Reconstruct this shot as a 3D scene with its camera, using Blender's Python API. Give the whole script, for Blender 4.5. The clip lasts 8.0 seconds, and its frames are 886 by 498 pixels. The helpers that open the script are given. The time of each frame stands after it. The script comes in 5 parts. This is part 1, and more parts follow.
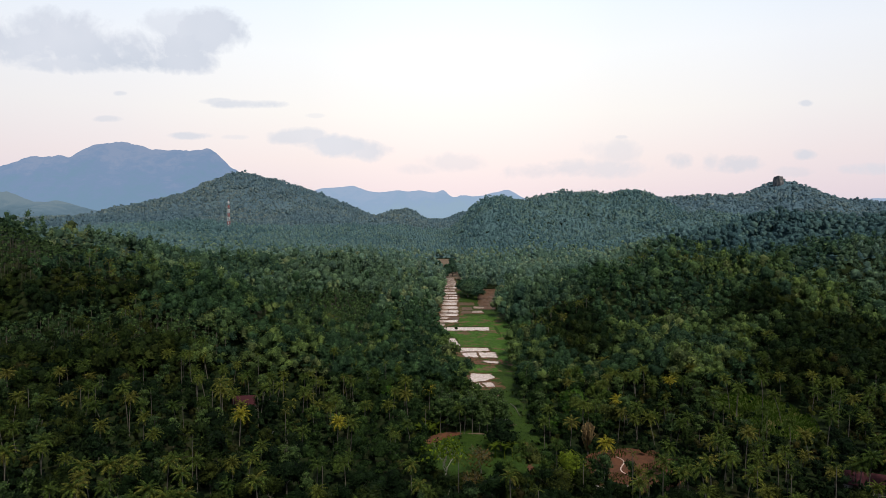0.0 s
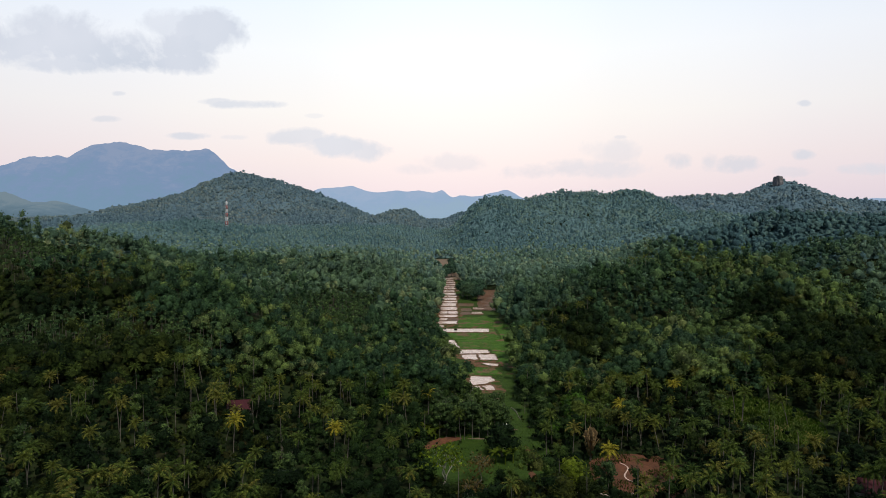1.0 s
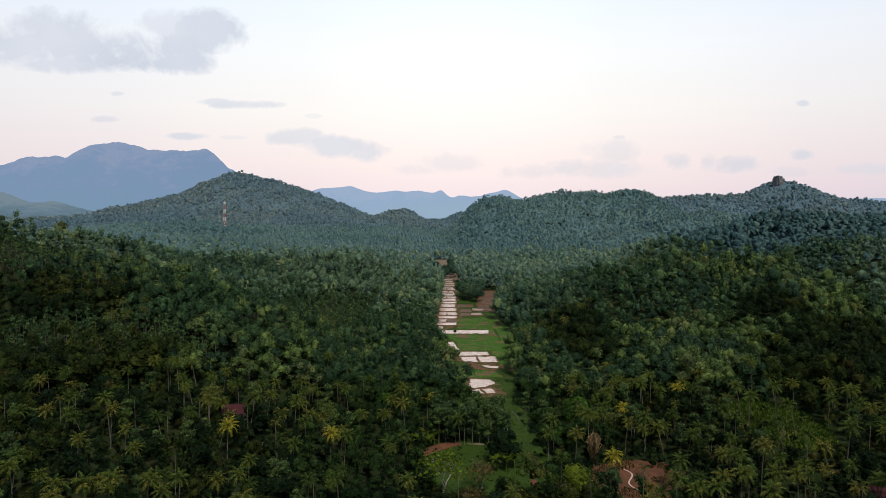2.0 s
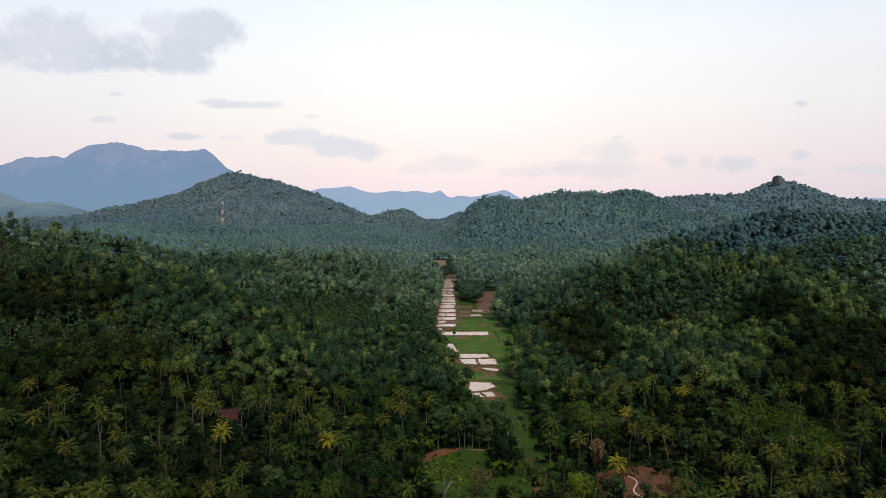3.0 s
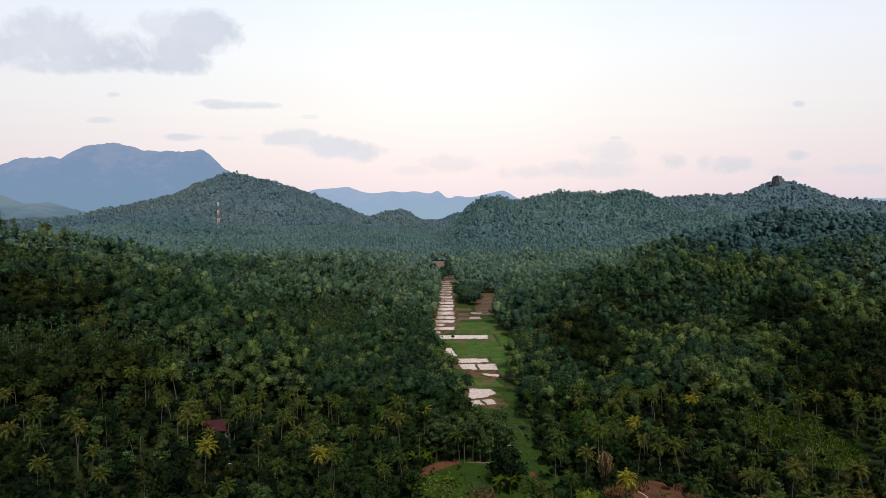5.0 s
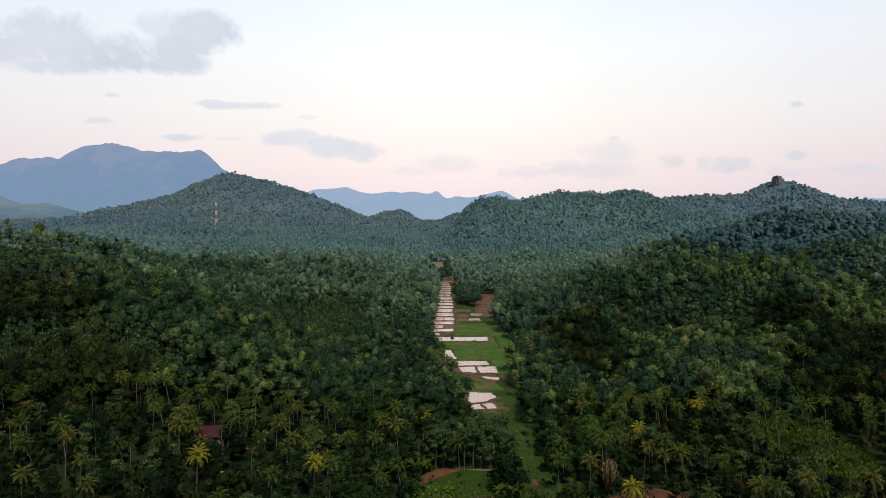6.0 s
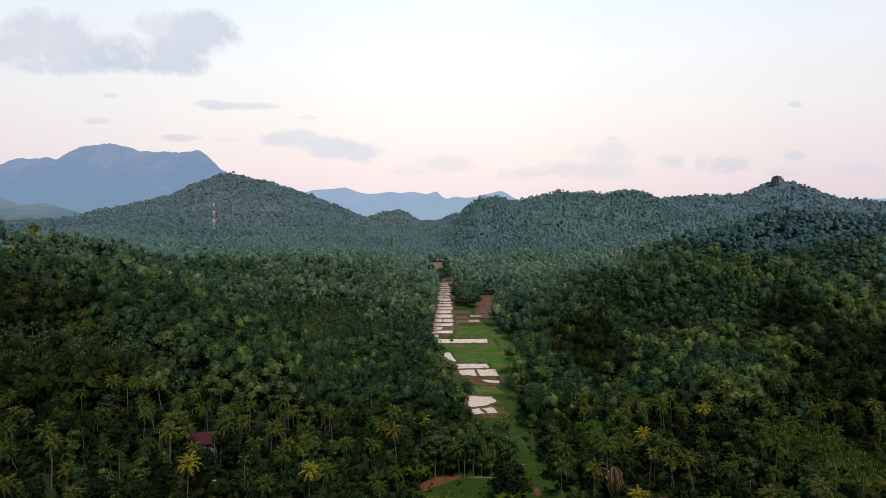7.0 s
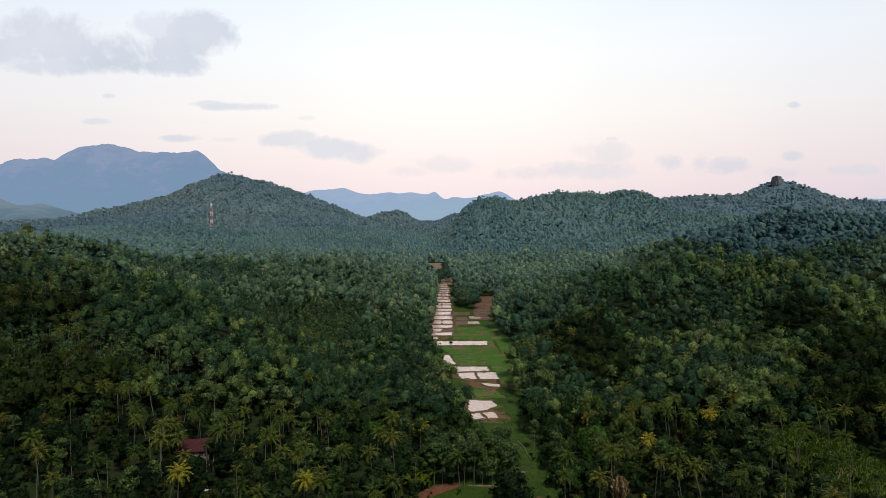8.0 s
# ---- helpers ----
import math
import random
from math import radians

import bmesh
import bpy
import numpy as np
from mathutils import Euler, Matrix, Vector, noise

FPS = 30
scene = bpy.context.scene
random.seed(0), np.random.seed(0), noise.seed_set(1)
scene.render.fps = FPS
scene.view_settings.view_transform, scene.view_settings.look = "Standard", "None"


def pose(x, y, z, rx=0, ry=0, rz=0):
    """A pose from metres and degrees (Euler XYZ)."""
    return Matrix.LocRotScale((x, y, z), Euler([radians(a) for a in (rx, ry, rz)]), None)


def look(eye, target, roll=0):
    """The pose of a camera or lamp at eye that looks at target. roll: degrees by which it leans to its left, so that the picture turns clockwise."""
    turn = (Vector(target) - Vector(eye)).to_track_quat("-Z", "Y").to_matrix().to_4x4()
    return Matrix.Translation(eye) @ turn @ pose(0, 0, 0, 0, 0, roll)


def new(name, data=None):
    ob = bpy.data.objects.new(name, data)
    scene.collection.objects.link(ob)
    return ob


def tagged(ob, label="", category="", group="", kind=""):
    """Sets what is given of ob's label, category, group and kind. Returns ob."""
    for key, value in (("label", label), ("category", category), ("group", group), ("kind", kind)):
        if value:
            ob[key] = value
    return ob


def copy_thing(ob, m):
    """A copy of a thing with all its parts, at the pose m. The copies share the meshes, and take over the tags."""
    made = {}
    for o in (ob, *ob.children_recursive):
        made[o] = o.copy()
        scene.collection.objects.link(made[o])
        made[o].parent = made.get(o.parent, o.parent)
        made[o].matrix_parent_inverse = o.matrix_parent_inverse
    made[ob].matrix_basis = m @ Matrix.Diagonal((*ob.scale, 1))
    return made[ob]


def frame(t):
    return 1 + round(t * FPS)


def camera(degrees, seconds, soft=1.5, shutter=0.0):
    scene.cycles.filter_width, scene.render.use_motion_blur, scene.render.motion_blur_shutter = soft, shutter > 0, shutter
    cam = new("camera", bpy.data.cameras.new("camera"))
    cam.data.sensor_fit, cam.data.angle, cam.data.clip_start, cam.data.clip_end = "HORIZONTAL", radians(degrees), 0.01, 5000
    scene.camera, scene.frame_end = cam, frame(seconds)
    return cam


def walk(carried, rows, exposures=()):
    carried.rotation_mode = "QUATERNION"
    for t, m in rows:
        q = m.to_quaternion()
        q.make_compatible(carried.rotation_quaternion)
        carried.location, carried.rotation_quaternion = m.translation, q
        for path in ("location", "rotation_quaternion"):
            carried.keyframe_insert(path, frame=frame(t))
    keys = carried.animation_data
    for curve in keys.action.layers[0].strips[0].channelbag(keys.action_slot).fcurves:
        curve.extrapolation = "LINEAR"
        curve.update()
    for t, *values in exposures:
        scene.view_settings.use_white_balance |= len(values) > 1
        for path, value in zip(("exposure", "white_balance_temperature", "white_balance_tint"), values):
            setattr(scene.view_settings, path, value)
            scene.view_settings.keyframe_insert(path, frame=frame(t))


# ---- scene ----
# A wooded valley with flooded paddy terraces, seen from a drone that flies slowly forward at dusk.
# x right, y along the valley, z up; z = 0 is the lowest paddy.
cam = camera(71.0, 8.0, soft=0.4)


def drone(t):
    """The drone's pose: a straight level flight with a slow turn to the right and a slight rise of the view."""
    s = t / 8.0
    go = 40.0 * (s - 0.062 * s * (1 - s))
    yaw = -0.765 * s + 0.04 * s * (1 - s)
    pitch = -2.87 + 0.185 * s - 0.11 * s * (1 - s)
    return pose(-0.0135 * go, go, 72.0, 90 + pitch, 0, yaw) @ pose(0, 0, 0, 0, 0, -0.22 * s)


walk(cam, [(t, drone(t)) for t in (0, 1, 2, 3, 4, 5, 6, 7, 8)])

# ---- node helpers ----


def nodes_of(owner):
    owner.use_nodes = True
    owner.node_tree.nodes.clear()
    return owner.node_tree.nodes, owner.node_tree.links


def math_node(N, L, op, a, b=None, clamp=False):
    n = N.new("ShaderNodeMath")
    n.operation, n.use_clamp = op, clamp
    for i, v in enumerate((a, b)):
        if v is None:
            continue
        if isinstance(v, (int, float)):
            n.inputs[i].default_value = v
        else:
            L.new(v, n.inputs[i])
    return n.outputs[0]


def ramp(N, L, fac, stops, smooth=False):
    n = N.new("ShaderNodeValToRGB")
    n.color_ramp.interpolation = "EASE" if smooth else "LINEAR"
    els = n.color_ramp.elements
    while len(els) > 1:
        els.remove(els[-1])
    for i, (p, c) in enumerate(stops):
        e = els[0] if i == 0 else els.new(p)
        e.position, e.color = p, (*c, 1)
    L.new(fac, n.inputs[0])
    return n.outputs[0]


def noise_tex(N, L, scale, detail=4, rough=0.55, vec=None, dist=0.0):
    n = N.new("ShaderNodeTexNoise")
    n.inputs["Scale"].default_value, n.inputs["Detail"].default_value = scale, detail
    n.inputs["Roughness"].default_value, n.inputs["Distortion"].default_value = rough, dist
    if vec is not None:
        L.new(vec, n.inputs["Vector"])
    return n.outputs["Fac"]


def mix_col(N, L, fac, a, b, mode="MIX"):
    n = N.new("ShaderNodeMix")
    n.data_type, n.blend_type = "RGBA", mode
    for sock, v in ((n.inputs[0], fac), (n.inputs[6], a), (n.inputs[7], b)):
        if isinstance(v, (int, float)):
            sock.default_value = v
        elif isinstance(v, tuple):
            sock.default_value = (*v, 1)
        else:
            L.new(v, sock)
    return n.outputs[2]


# ---- sky ----
world = bpy.data.worlds.new("dusk_sky")
scene.world = world
N, L = nodes_of(world)
SUN_EL, SUN_AZ = radians(58), radians(158)
sky = N.new("ShaderNodeTexSky")
sky.sky_type, sky.sun_disc = "NISHITA", False
sky.sun_elevation, sky.sun_rotation = SUN_EL, SUN_AZ
sky.air_density, sky.dust_density = 1.0, 2.0
base_sky = N.new("ShaderNodeBackground")
L.new(sky.outputs[0], base_sky.inputs[0])
base_sky.inputs[1].default_value = 0.012

tc = N.new("ShaderNodeTexCoord").outputs["Generated"]
sep = N.new("ShaderNodeSeparateXYZ")
L.new(tc, sep.inputs[0])
dx, dy, dz = sep.outputs
front = math_node(N, L, "MAXIMUM", dy, 0.12)
u = math_node(N, L, "DIVIDE", dx, front)
v = math_node(N, L, "DIVIDE", dz, front)
# the glow of the bright veil: pink at the horizon, cream above, pale blue higher up, duller overhead
tint = ramp(N, L, dz, [(0.0, (0.74, 0.66, 0.73)), (0.04, (0.82, 0.69, 0.73)), (0.09, (0.88, 0.76, 0.75)),
                       (0.16, (0.91, 0.86, 0.83)), (0.25, (0.90, 0.91, 0.93)), (0.34, (0.80, 0.88, 0.97)),
                       (0.6, (0.28, 0.33, 0.39)), (1.0, (0.18, 0.21, 0.25))])
# brightest straight ahead
lateral = math_node(N, L, "MULTIPLY", math_node(N, L, "SUBTRACT", u, 0.03), math_node(N, L, "SUBTRACT", u, 0.03))
bright = ramp(N, L, lateral, [(0.0, (1.12, 1.11, 1.08)), (0.06, (1.05, 1.05, 1.03)), (0.30, (0.96, 0.97, 0.99)), (1.0, (0.85, 0.88, 0.92))])
tint = mix_col(N, L, 1.0, tint, bright, "MULTIPLY")
back = ramp(N, L, dy, [(0.0, (0.25, 0.27, 0.32)), (0.5, (1.0, 1.0, 1.0))], True)
tint = mix_col(N, L, 1.0, tint, back, "MULTIPLY")
# clouds: (u, v) of the middle, half width, half height, density
BANKS = [(-0.700, 0.276, 0.070, 0.0380, 0.95), (-0.536, 0.268, 0.080, 0.0324, 0.95), (-0.617, 0.281, 0.104, 0.0472, 1), (-0.648, 0.307, 0.064, 0.0295, 0.95), (-0.501, 0.263, 0.145, 0.0374, 1),
         (-0.371, 0.293, 0.071, 0.0374, 0.95), (-0.434, 0.246, 0.098, 0.0197, 1), (-0.578, 0.246, 0.114, 0.0177, 0.9), (-0.424, 0.305, 0.063, 0.0256, 0.7),
         (-0.310, 0.181, 0.064, 0.0073, 0.75), (-0.359, 0.185, 0.031, 0.0055, 0.6), (-0.403, 0.131, 0.038, 0.0064, 0.75), (-0.234, 0.129, 0.044, 0.0136, 0.7),
         (-0.166, 0.115, 0.071, 0.0164, 0.85), (-0.117, 0.110, 0.042, 0.0182, 0.75)]
WISPS = [(0.014, 0.088, 0.068, 0.0164, 0.35), (-0.040, 0.078, 0.036, 0.0109, 0.3), (0.150, 0.075, 0.055, 0.0146, 0.45), (0.272, 0.106, 0.044, 0.0237, 0.4),
         (0.232, 0.079, 0.096, 0.0164, 0.5), (0.381, 0.093, 0.025, 0.0146, 0.6), (0.429, 0.092, 0.016, 0.0182, 0.5), (0.471, 0.087, 0.042, 0.0146, 0.65),
         (0.579, 0.101, 0.022, 0.0100, 0.75), (0.677, 0.078, 0.042, 0.0109, 0.65), (0.562, 0.074, 0.033, 0.0091, 0.35), (0.578, 0.182, 0.012, 0.0055, 0.7),
         (-0.514, 0.198, 0.013, 0.0045, 0.5), (-0.535, 0.158, 0.027, 0.0055, 0.5), (0.285, 0.129, 0.013, 0.0036, 0.4), (-0.333, 0.129, 0.022, 0.0045, 0.35),
         (-0.202, 0.163, 0.015, 0.0036, 0.3)]
CLOUDS = BANKS + WISPS
comb = N.new("ShaderNodeCombineXYZ")
L.new(u, comb.inputs[0]), L.new(v, comb.inputs[1])
wob = noise_tex(N, L, 11.5, 9, 0.64, comb.outputs[0], 0.4)
wob2 = noise_tex(N, L, 5.0, 3, 0.5, comb.outputs[0])
wob = math_node(N, L, "ADD", math_node(N, L, "MULTIPLY", math_node(N, L, "SUBTRACT", wob, 0.5), 4.2),
                math_node(N, L, "MULTIPLY", math_node(N, L, "SUBTRACT", wob2, 0.5), 1.2))
wob3 = noise_tex(N, L, 75.0, 5, 0.6, comb.outputs[0])
wob = math_node(N, L, "ADD", wob, math_node(N, L, "MULTIPLY", math_node(N, L, "SUBTRACT", wob3, 0.5), 0.7))
cover = None
for cu, cv, cw, ch, dens in CLOUDS:
    a = math_node(N, L, "DIVIDE", math_node(N, L, "SUBTRACT", u, cu), cw)
    b = math_node(N, L, "DIVIDE", math_node(N, L, "SUBTRACT", v, cv), ch)
    r2 = math_node(N, L, "ADD", math_node(N, L, "MULTIPLY", a, a), math_node(N, L, "MULTIPLY", b, b))
    m = math_node(N, L, "ADD", math_node(N, L, "SUBTRACT", 1.12, r2), wob)
    m = math_node(N, L, "MULTIPLY", math_node(N, L, "MULTIPLY", m, 1.1, True), dens)
    cover = m if cover is None else math_node(N, L, "MAXIMUM", cover, m)
shade = ramp(N, L, wob2, [(0.3, (0.52, 0.57, 0.66)), (0.7, (0.68, 0.70, 0.77))])
tint = mix_col(N, L, math_node(N, L, "MULTIPLY", cover, 0.85), tint, shade)
glow = N.new("ShaderNodeBackground")
L.new(tint, glow.inputs[0])
glow.inputs[1].default_value = 1.0
add = N.new("ShaderNodeAddShader")
L.new(base_sky.outputs[0], add.inputs[0]), L.new(glow.outputs[0], add.inputs[1])
out = N.new("ShaderNodeOutputWorld")
L.new(add.outputs[0], out.inputs[0])

sun_data = bpy.data.lights.new("sun", "SUN")
sun_data.energy, sun_data.angle, sun_data.color = 2.8, radians(11), (1.0, 0.94, 0.82)
sun = new("sun", sun_data)
sun.matrix_world = look((300 * math.sin(SUN_AZ), 300 * math.cos(SUN_AZ), 300 * math.tan(SUN_EL)), (0, 0, 0))

# ---- the lie of the land ----
rng = np.random.default_rng(7)
HASH = np.random.default_rng(3).random((256, 256))


def value_noise(x, y, size):
    x, y = np.asarray(x) / size + 1000, np.asarray(y) / size + 1000
    i, j = np.floor(x).astype(int), np.floor(y).astype(int)
    a, b = x - i, y - j
    a, b = a * a * (3 - 2 * a), b * b * (3 - 2 * b)
    h = lambda p, q: HASH[p % 256, q % 256]
    return (h(i, j) * (1 - a) + h(i + 1, j) * a) * (1 - b) + (h(i, j + 1) * (1 - a) + h(i + 1, j + 1) * a) * b


FLOOR_Y = (-5000, 0, 400, 600, 850, 1050, 1250, 1600, 2200, 5000)
FLOOR_Z = (-10, -4, 0, 7, 14, 17, 28, 46, 56, 40)
AXIS_Y = (0, 200, 280, 400, 500, 800, 1200)
AXIS_X = (20, 14, 21, 16, 14, 4, -20)
# low swells: middle x, y, half widths along x and y, height
HILLS = [(150, 310, 60, 50, 6), (1150, 1000, 200, 200, 40), (-520, 880, 130, 140, 20), (-150, -250, 160, 120, 10), (250, -200, 150, 130, 14), (640, 1150, 120, 120, 14)]
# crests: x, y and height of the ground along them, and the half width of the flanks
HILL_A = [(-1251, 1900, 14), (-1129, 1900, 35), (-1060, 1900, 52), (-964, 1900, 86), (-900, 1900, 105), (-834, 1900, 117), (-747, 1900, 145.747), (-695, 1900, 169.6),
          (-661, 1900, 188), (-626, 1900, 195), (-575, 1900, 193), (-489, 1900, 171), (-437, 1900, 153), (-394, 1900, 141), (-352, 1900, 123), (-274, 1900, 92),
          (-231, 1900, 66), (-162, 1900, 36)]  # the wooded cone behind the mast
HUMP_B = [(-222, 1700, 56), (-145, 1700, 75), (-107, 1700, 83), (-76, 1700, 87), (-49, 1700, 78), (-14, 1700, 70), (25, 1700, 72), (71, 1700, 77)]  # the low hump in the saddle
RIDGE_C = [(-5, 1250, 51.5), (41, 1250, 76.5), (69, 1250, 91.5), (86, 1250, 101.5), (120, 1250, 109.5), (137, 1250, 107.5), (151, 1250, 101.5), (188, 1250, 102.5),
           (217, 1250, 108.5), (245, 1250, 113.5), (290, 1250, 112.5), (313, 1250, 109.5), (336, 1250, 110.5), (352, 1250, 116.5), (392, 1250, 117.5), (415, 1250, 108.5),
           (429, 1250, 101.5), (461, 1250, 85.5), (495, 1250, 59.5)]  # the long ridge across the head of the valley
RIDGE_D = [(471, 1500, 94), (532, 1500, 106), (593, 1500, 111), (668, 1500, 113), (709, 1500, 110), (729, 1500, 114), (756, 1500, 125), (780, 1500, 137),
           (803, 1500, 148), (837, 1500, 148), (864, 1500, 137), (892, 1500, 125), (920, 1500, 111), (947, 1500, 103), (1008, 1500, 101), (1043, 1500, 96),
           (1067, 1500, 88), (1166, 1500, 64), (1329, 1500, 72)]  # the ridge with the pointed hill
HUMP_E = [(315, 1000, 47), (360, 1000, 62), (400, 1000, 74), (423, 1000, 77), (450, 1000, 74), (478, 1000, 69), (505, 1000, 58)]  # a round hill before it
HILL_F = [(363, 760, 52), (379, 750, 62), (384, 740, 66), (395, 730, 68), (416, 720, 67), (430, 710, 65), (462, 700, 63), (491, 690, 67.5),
          (528, 680, 72.4)]  # the hill whose leaves are tinted dark for shade
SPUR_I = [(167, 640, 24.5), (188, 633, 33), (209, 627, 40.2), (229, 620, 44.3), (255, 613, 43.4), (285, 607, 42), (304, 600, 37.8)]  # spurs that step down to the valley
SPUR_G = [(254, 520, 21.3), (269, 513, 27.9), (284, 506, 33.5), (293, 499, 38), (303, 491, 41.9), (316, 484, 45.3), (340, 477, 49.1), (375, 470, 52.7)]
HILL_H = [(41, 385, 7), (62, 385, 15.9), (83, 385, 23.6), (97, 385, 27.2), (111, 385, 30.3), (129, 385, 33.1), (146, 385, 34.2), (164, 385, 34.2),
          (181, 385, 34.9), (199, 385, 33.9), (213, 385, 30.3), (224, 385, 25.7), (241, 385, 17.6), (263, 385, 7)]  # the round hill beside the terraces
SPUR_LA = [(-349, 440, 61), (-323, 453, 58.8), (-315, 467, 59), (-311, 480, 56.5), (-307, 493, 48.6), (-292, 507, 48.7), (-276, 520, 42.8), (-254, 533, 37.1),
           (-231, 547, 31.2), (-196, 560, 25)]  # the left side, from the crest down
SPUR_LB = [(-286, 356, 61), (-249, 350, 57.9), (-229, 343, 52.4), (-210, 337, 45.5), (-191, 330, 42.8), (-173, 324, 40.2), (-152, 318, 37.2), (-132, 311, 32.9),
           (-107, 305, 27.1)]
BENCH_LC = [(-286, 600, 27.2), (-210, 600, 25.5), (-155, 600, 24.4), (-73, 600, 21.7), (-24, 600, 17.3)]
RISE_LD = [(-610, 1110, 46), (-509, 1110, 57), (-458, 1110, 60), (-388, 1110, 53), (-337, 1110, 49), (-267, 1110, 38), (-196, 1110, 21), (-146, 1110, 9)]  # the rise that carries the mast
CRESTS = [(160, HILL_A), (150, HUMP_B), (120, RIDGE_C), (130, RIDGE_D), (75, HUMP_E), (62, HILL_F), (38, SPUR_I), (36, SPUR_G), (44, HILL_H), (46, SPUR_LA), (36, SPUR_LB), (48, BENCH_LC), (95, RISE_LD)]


def axis_x(y):
    return np.interp(y, AXIS_Y, AXIS_X)


def relief(x, y):
    """Height of the land without its small roughness: the valley floor, its sides, the swells and the crests."""
    d = np.abs(x - axis_x(y))
    side = np.clip((d - 26) / 120, 0, 1)
    z = np.interp(y, FLOOR_Y, FLOOR_Z) + 9 * side * side * (3 - 2 * side)
    clear = np.clip((d - 15) / 60, 0, 1)
    for hx, hy, sx, sy, h in HILLS:
        z = z + h * np.exp(-0.5 * (((x - hx) / sx) ** 2 + ((y - hy) / sy) ** 2)) * clear
    low = z.copy()
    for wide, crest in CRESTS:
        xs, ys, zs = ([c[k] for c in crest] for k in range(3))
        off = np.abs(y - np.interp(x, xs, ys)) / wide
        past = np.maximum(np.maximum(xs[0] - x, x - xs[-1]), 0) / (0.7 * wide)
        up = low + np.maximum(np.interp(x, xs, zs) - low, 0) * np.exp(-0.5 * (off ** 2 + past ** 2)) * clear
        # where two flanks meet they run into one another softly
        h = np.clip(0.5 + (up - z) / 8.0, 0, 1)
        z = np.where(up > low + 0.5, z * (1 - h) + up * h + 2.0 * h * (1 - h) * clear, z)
    return z


CELL, WEST, SOUTH = 5.0, -1700.0, -700.0
RELIEF = relief(*np.meshgrid(WEST + CELL * np.arange(681), SOUTH + CELL * np.arange(681)))


def ground(x, y):
    """Height of the ground."""
    x, y = np.asarray(x, float), np.asarray(y, float)
    a, b = np.clip((x - WEST) / CELL, 0, 679.999), np.clip((y - SOUTH) / CELL, 0, 679.999)
    i, j = a.astype(int), b.astype(int)
    a, b = a - i, b - j
    z = (RELIEF[j, i] * (1 - a) + RELIEF[j, i + 1] * a) * (1 - b) + (RELIEF[j + 1, i] * (1 - a) + RELIEF[j + 1, i + 1] * a) * b
    side = np.clip((np.abs(x - axis_x(y)) - 26) / 120, 0, 1)
    rough = value_noise(x, y, 70) - 0.5 + 0.5 * (value_noise(x, y, 28) - 0.5)
    return z + rough * (3 + y.clip(0, 1500) * 0.004) * side * side * (3 - 2 * side)


# the open strip along the valley: y, x of its two edges
OPEN_Y = (168, 176, 205, 232, 236, 280, 310, 340, 370, 400, 440, 470, 500, 556, 566, 574, 640, 700, 800, 868, 872)
OPEN_L = (4, -4, -6, 18, 12, 8, 5, 1, -1, -5, -4, -2, -1, 0, 1, 1.5, 2, 0, -9, -12, 10)
OPEN_R = (12, 31, 31, 31, 31, 32, 35, 39, 42, 42, 37, 41, 45, 54, 52, 18, 17, 14, 15, 17, 10)


def is_open(x, y):
    strip = (x > np.interp(y, OPEN_Y, OPEN_L)) & (x < np.interp(y, OPEN_Y, OPEN_R)) & (y > 168) & (y < 872)
    yard = ((x - 55) / 14) ** 2 + ((y - 179) / 15) ** 2 < 1
    knoll = ((x - 109) / 13) ** 2 + ((y - 207) / 25) ** 2 < 1
    homes = (((x + 70.5) / 6) ** 2 + ((y - 217) / 7) ** 2 < 1) | (((x - 106) / 6) ** 2 + ((y - 152) / 6) ** 2 < 1)
    homes |= (np.abs(x + 381) < 8) & (np.abs(y - 1098) < 16) | (np.abs(x + 172) < 12) & (np.abs(y - 958) < 26)
    return strip | yard | knoll | homes


# ---- mesh helpers ----
def part(name, mesh, material, parent=None, label="", m=None):
    """Links a mesh as one object, under a thing if a parent is given."""
    if isinstance(mesh, bmesh.types.BMesh):
        bm, mesh = mesh, bpy.data.meshes.new(name)
        bm.to_mesh(mesh)
        bm.free()
    if material is not None and not mesh.materials:
        mesh.materials.append(material)
    ob = new(name, mesh)
    if m is not None:
        ob.matrix_basis = m
    ob.parent = parent
    if label:
        ob["label"] = label
    return ob


def thing(name, label, category, m=None, group="", kind=""):
    ob = new(name)
    ob.empty_display_size = 0.5
    if m is not None:
        ob.matrix_basis = m
    return tagged(ob, label, category, group, kind)


def mesh_from(name, co, tri, tone=None, smooth=False):
    """A mesh from arrays of vertices and triangles; tone: one number a vertex, for variety of colour."""
    me = bpy.data.meshes.new(name)
    co, tri = np.asarray(co, np.float32), np.asarray(tri, np.int32)
    me.vertices.add(len(co))
    me.vertices.foreach_set("co", co.ravel())
    me.loops.add(len(tri) * 3)
    me.loops.foreach_set("vertex_index", tri.ravel())
    me.polygons.add(len(tri))
    me.polygons.foreach_set("loop_start", np.arange(0, len(tri) * 3, 3, dtype=np.int32))
    me.polygons.foreach_set("loop_total", np.full(len(tri), 3, np.int32))
    if smooth:
        me.polygons.foreach_set("use_smooth", np.ones(len(tri), bool))
    if tone is not None:
        me.attributes.new("tone", "FLOAT", "POINT").data.foreach_set("value", np.asarray(tone, np.float32))
    me.update(calc_edges=True)
    return me


def joined(pieces):
    """One pair of arrays from several (vertices, triangles)."""
    co, tri, n = [], [], 0
    for c, t in pieces:
        co.append(c), tri.append(t + n)
        n += len(c)
    return np.concatenate(co), np.concatenate(tri)


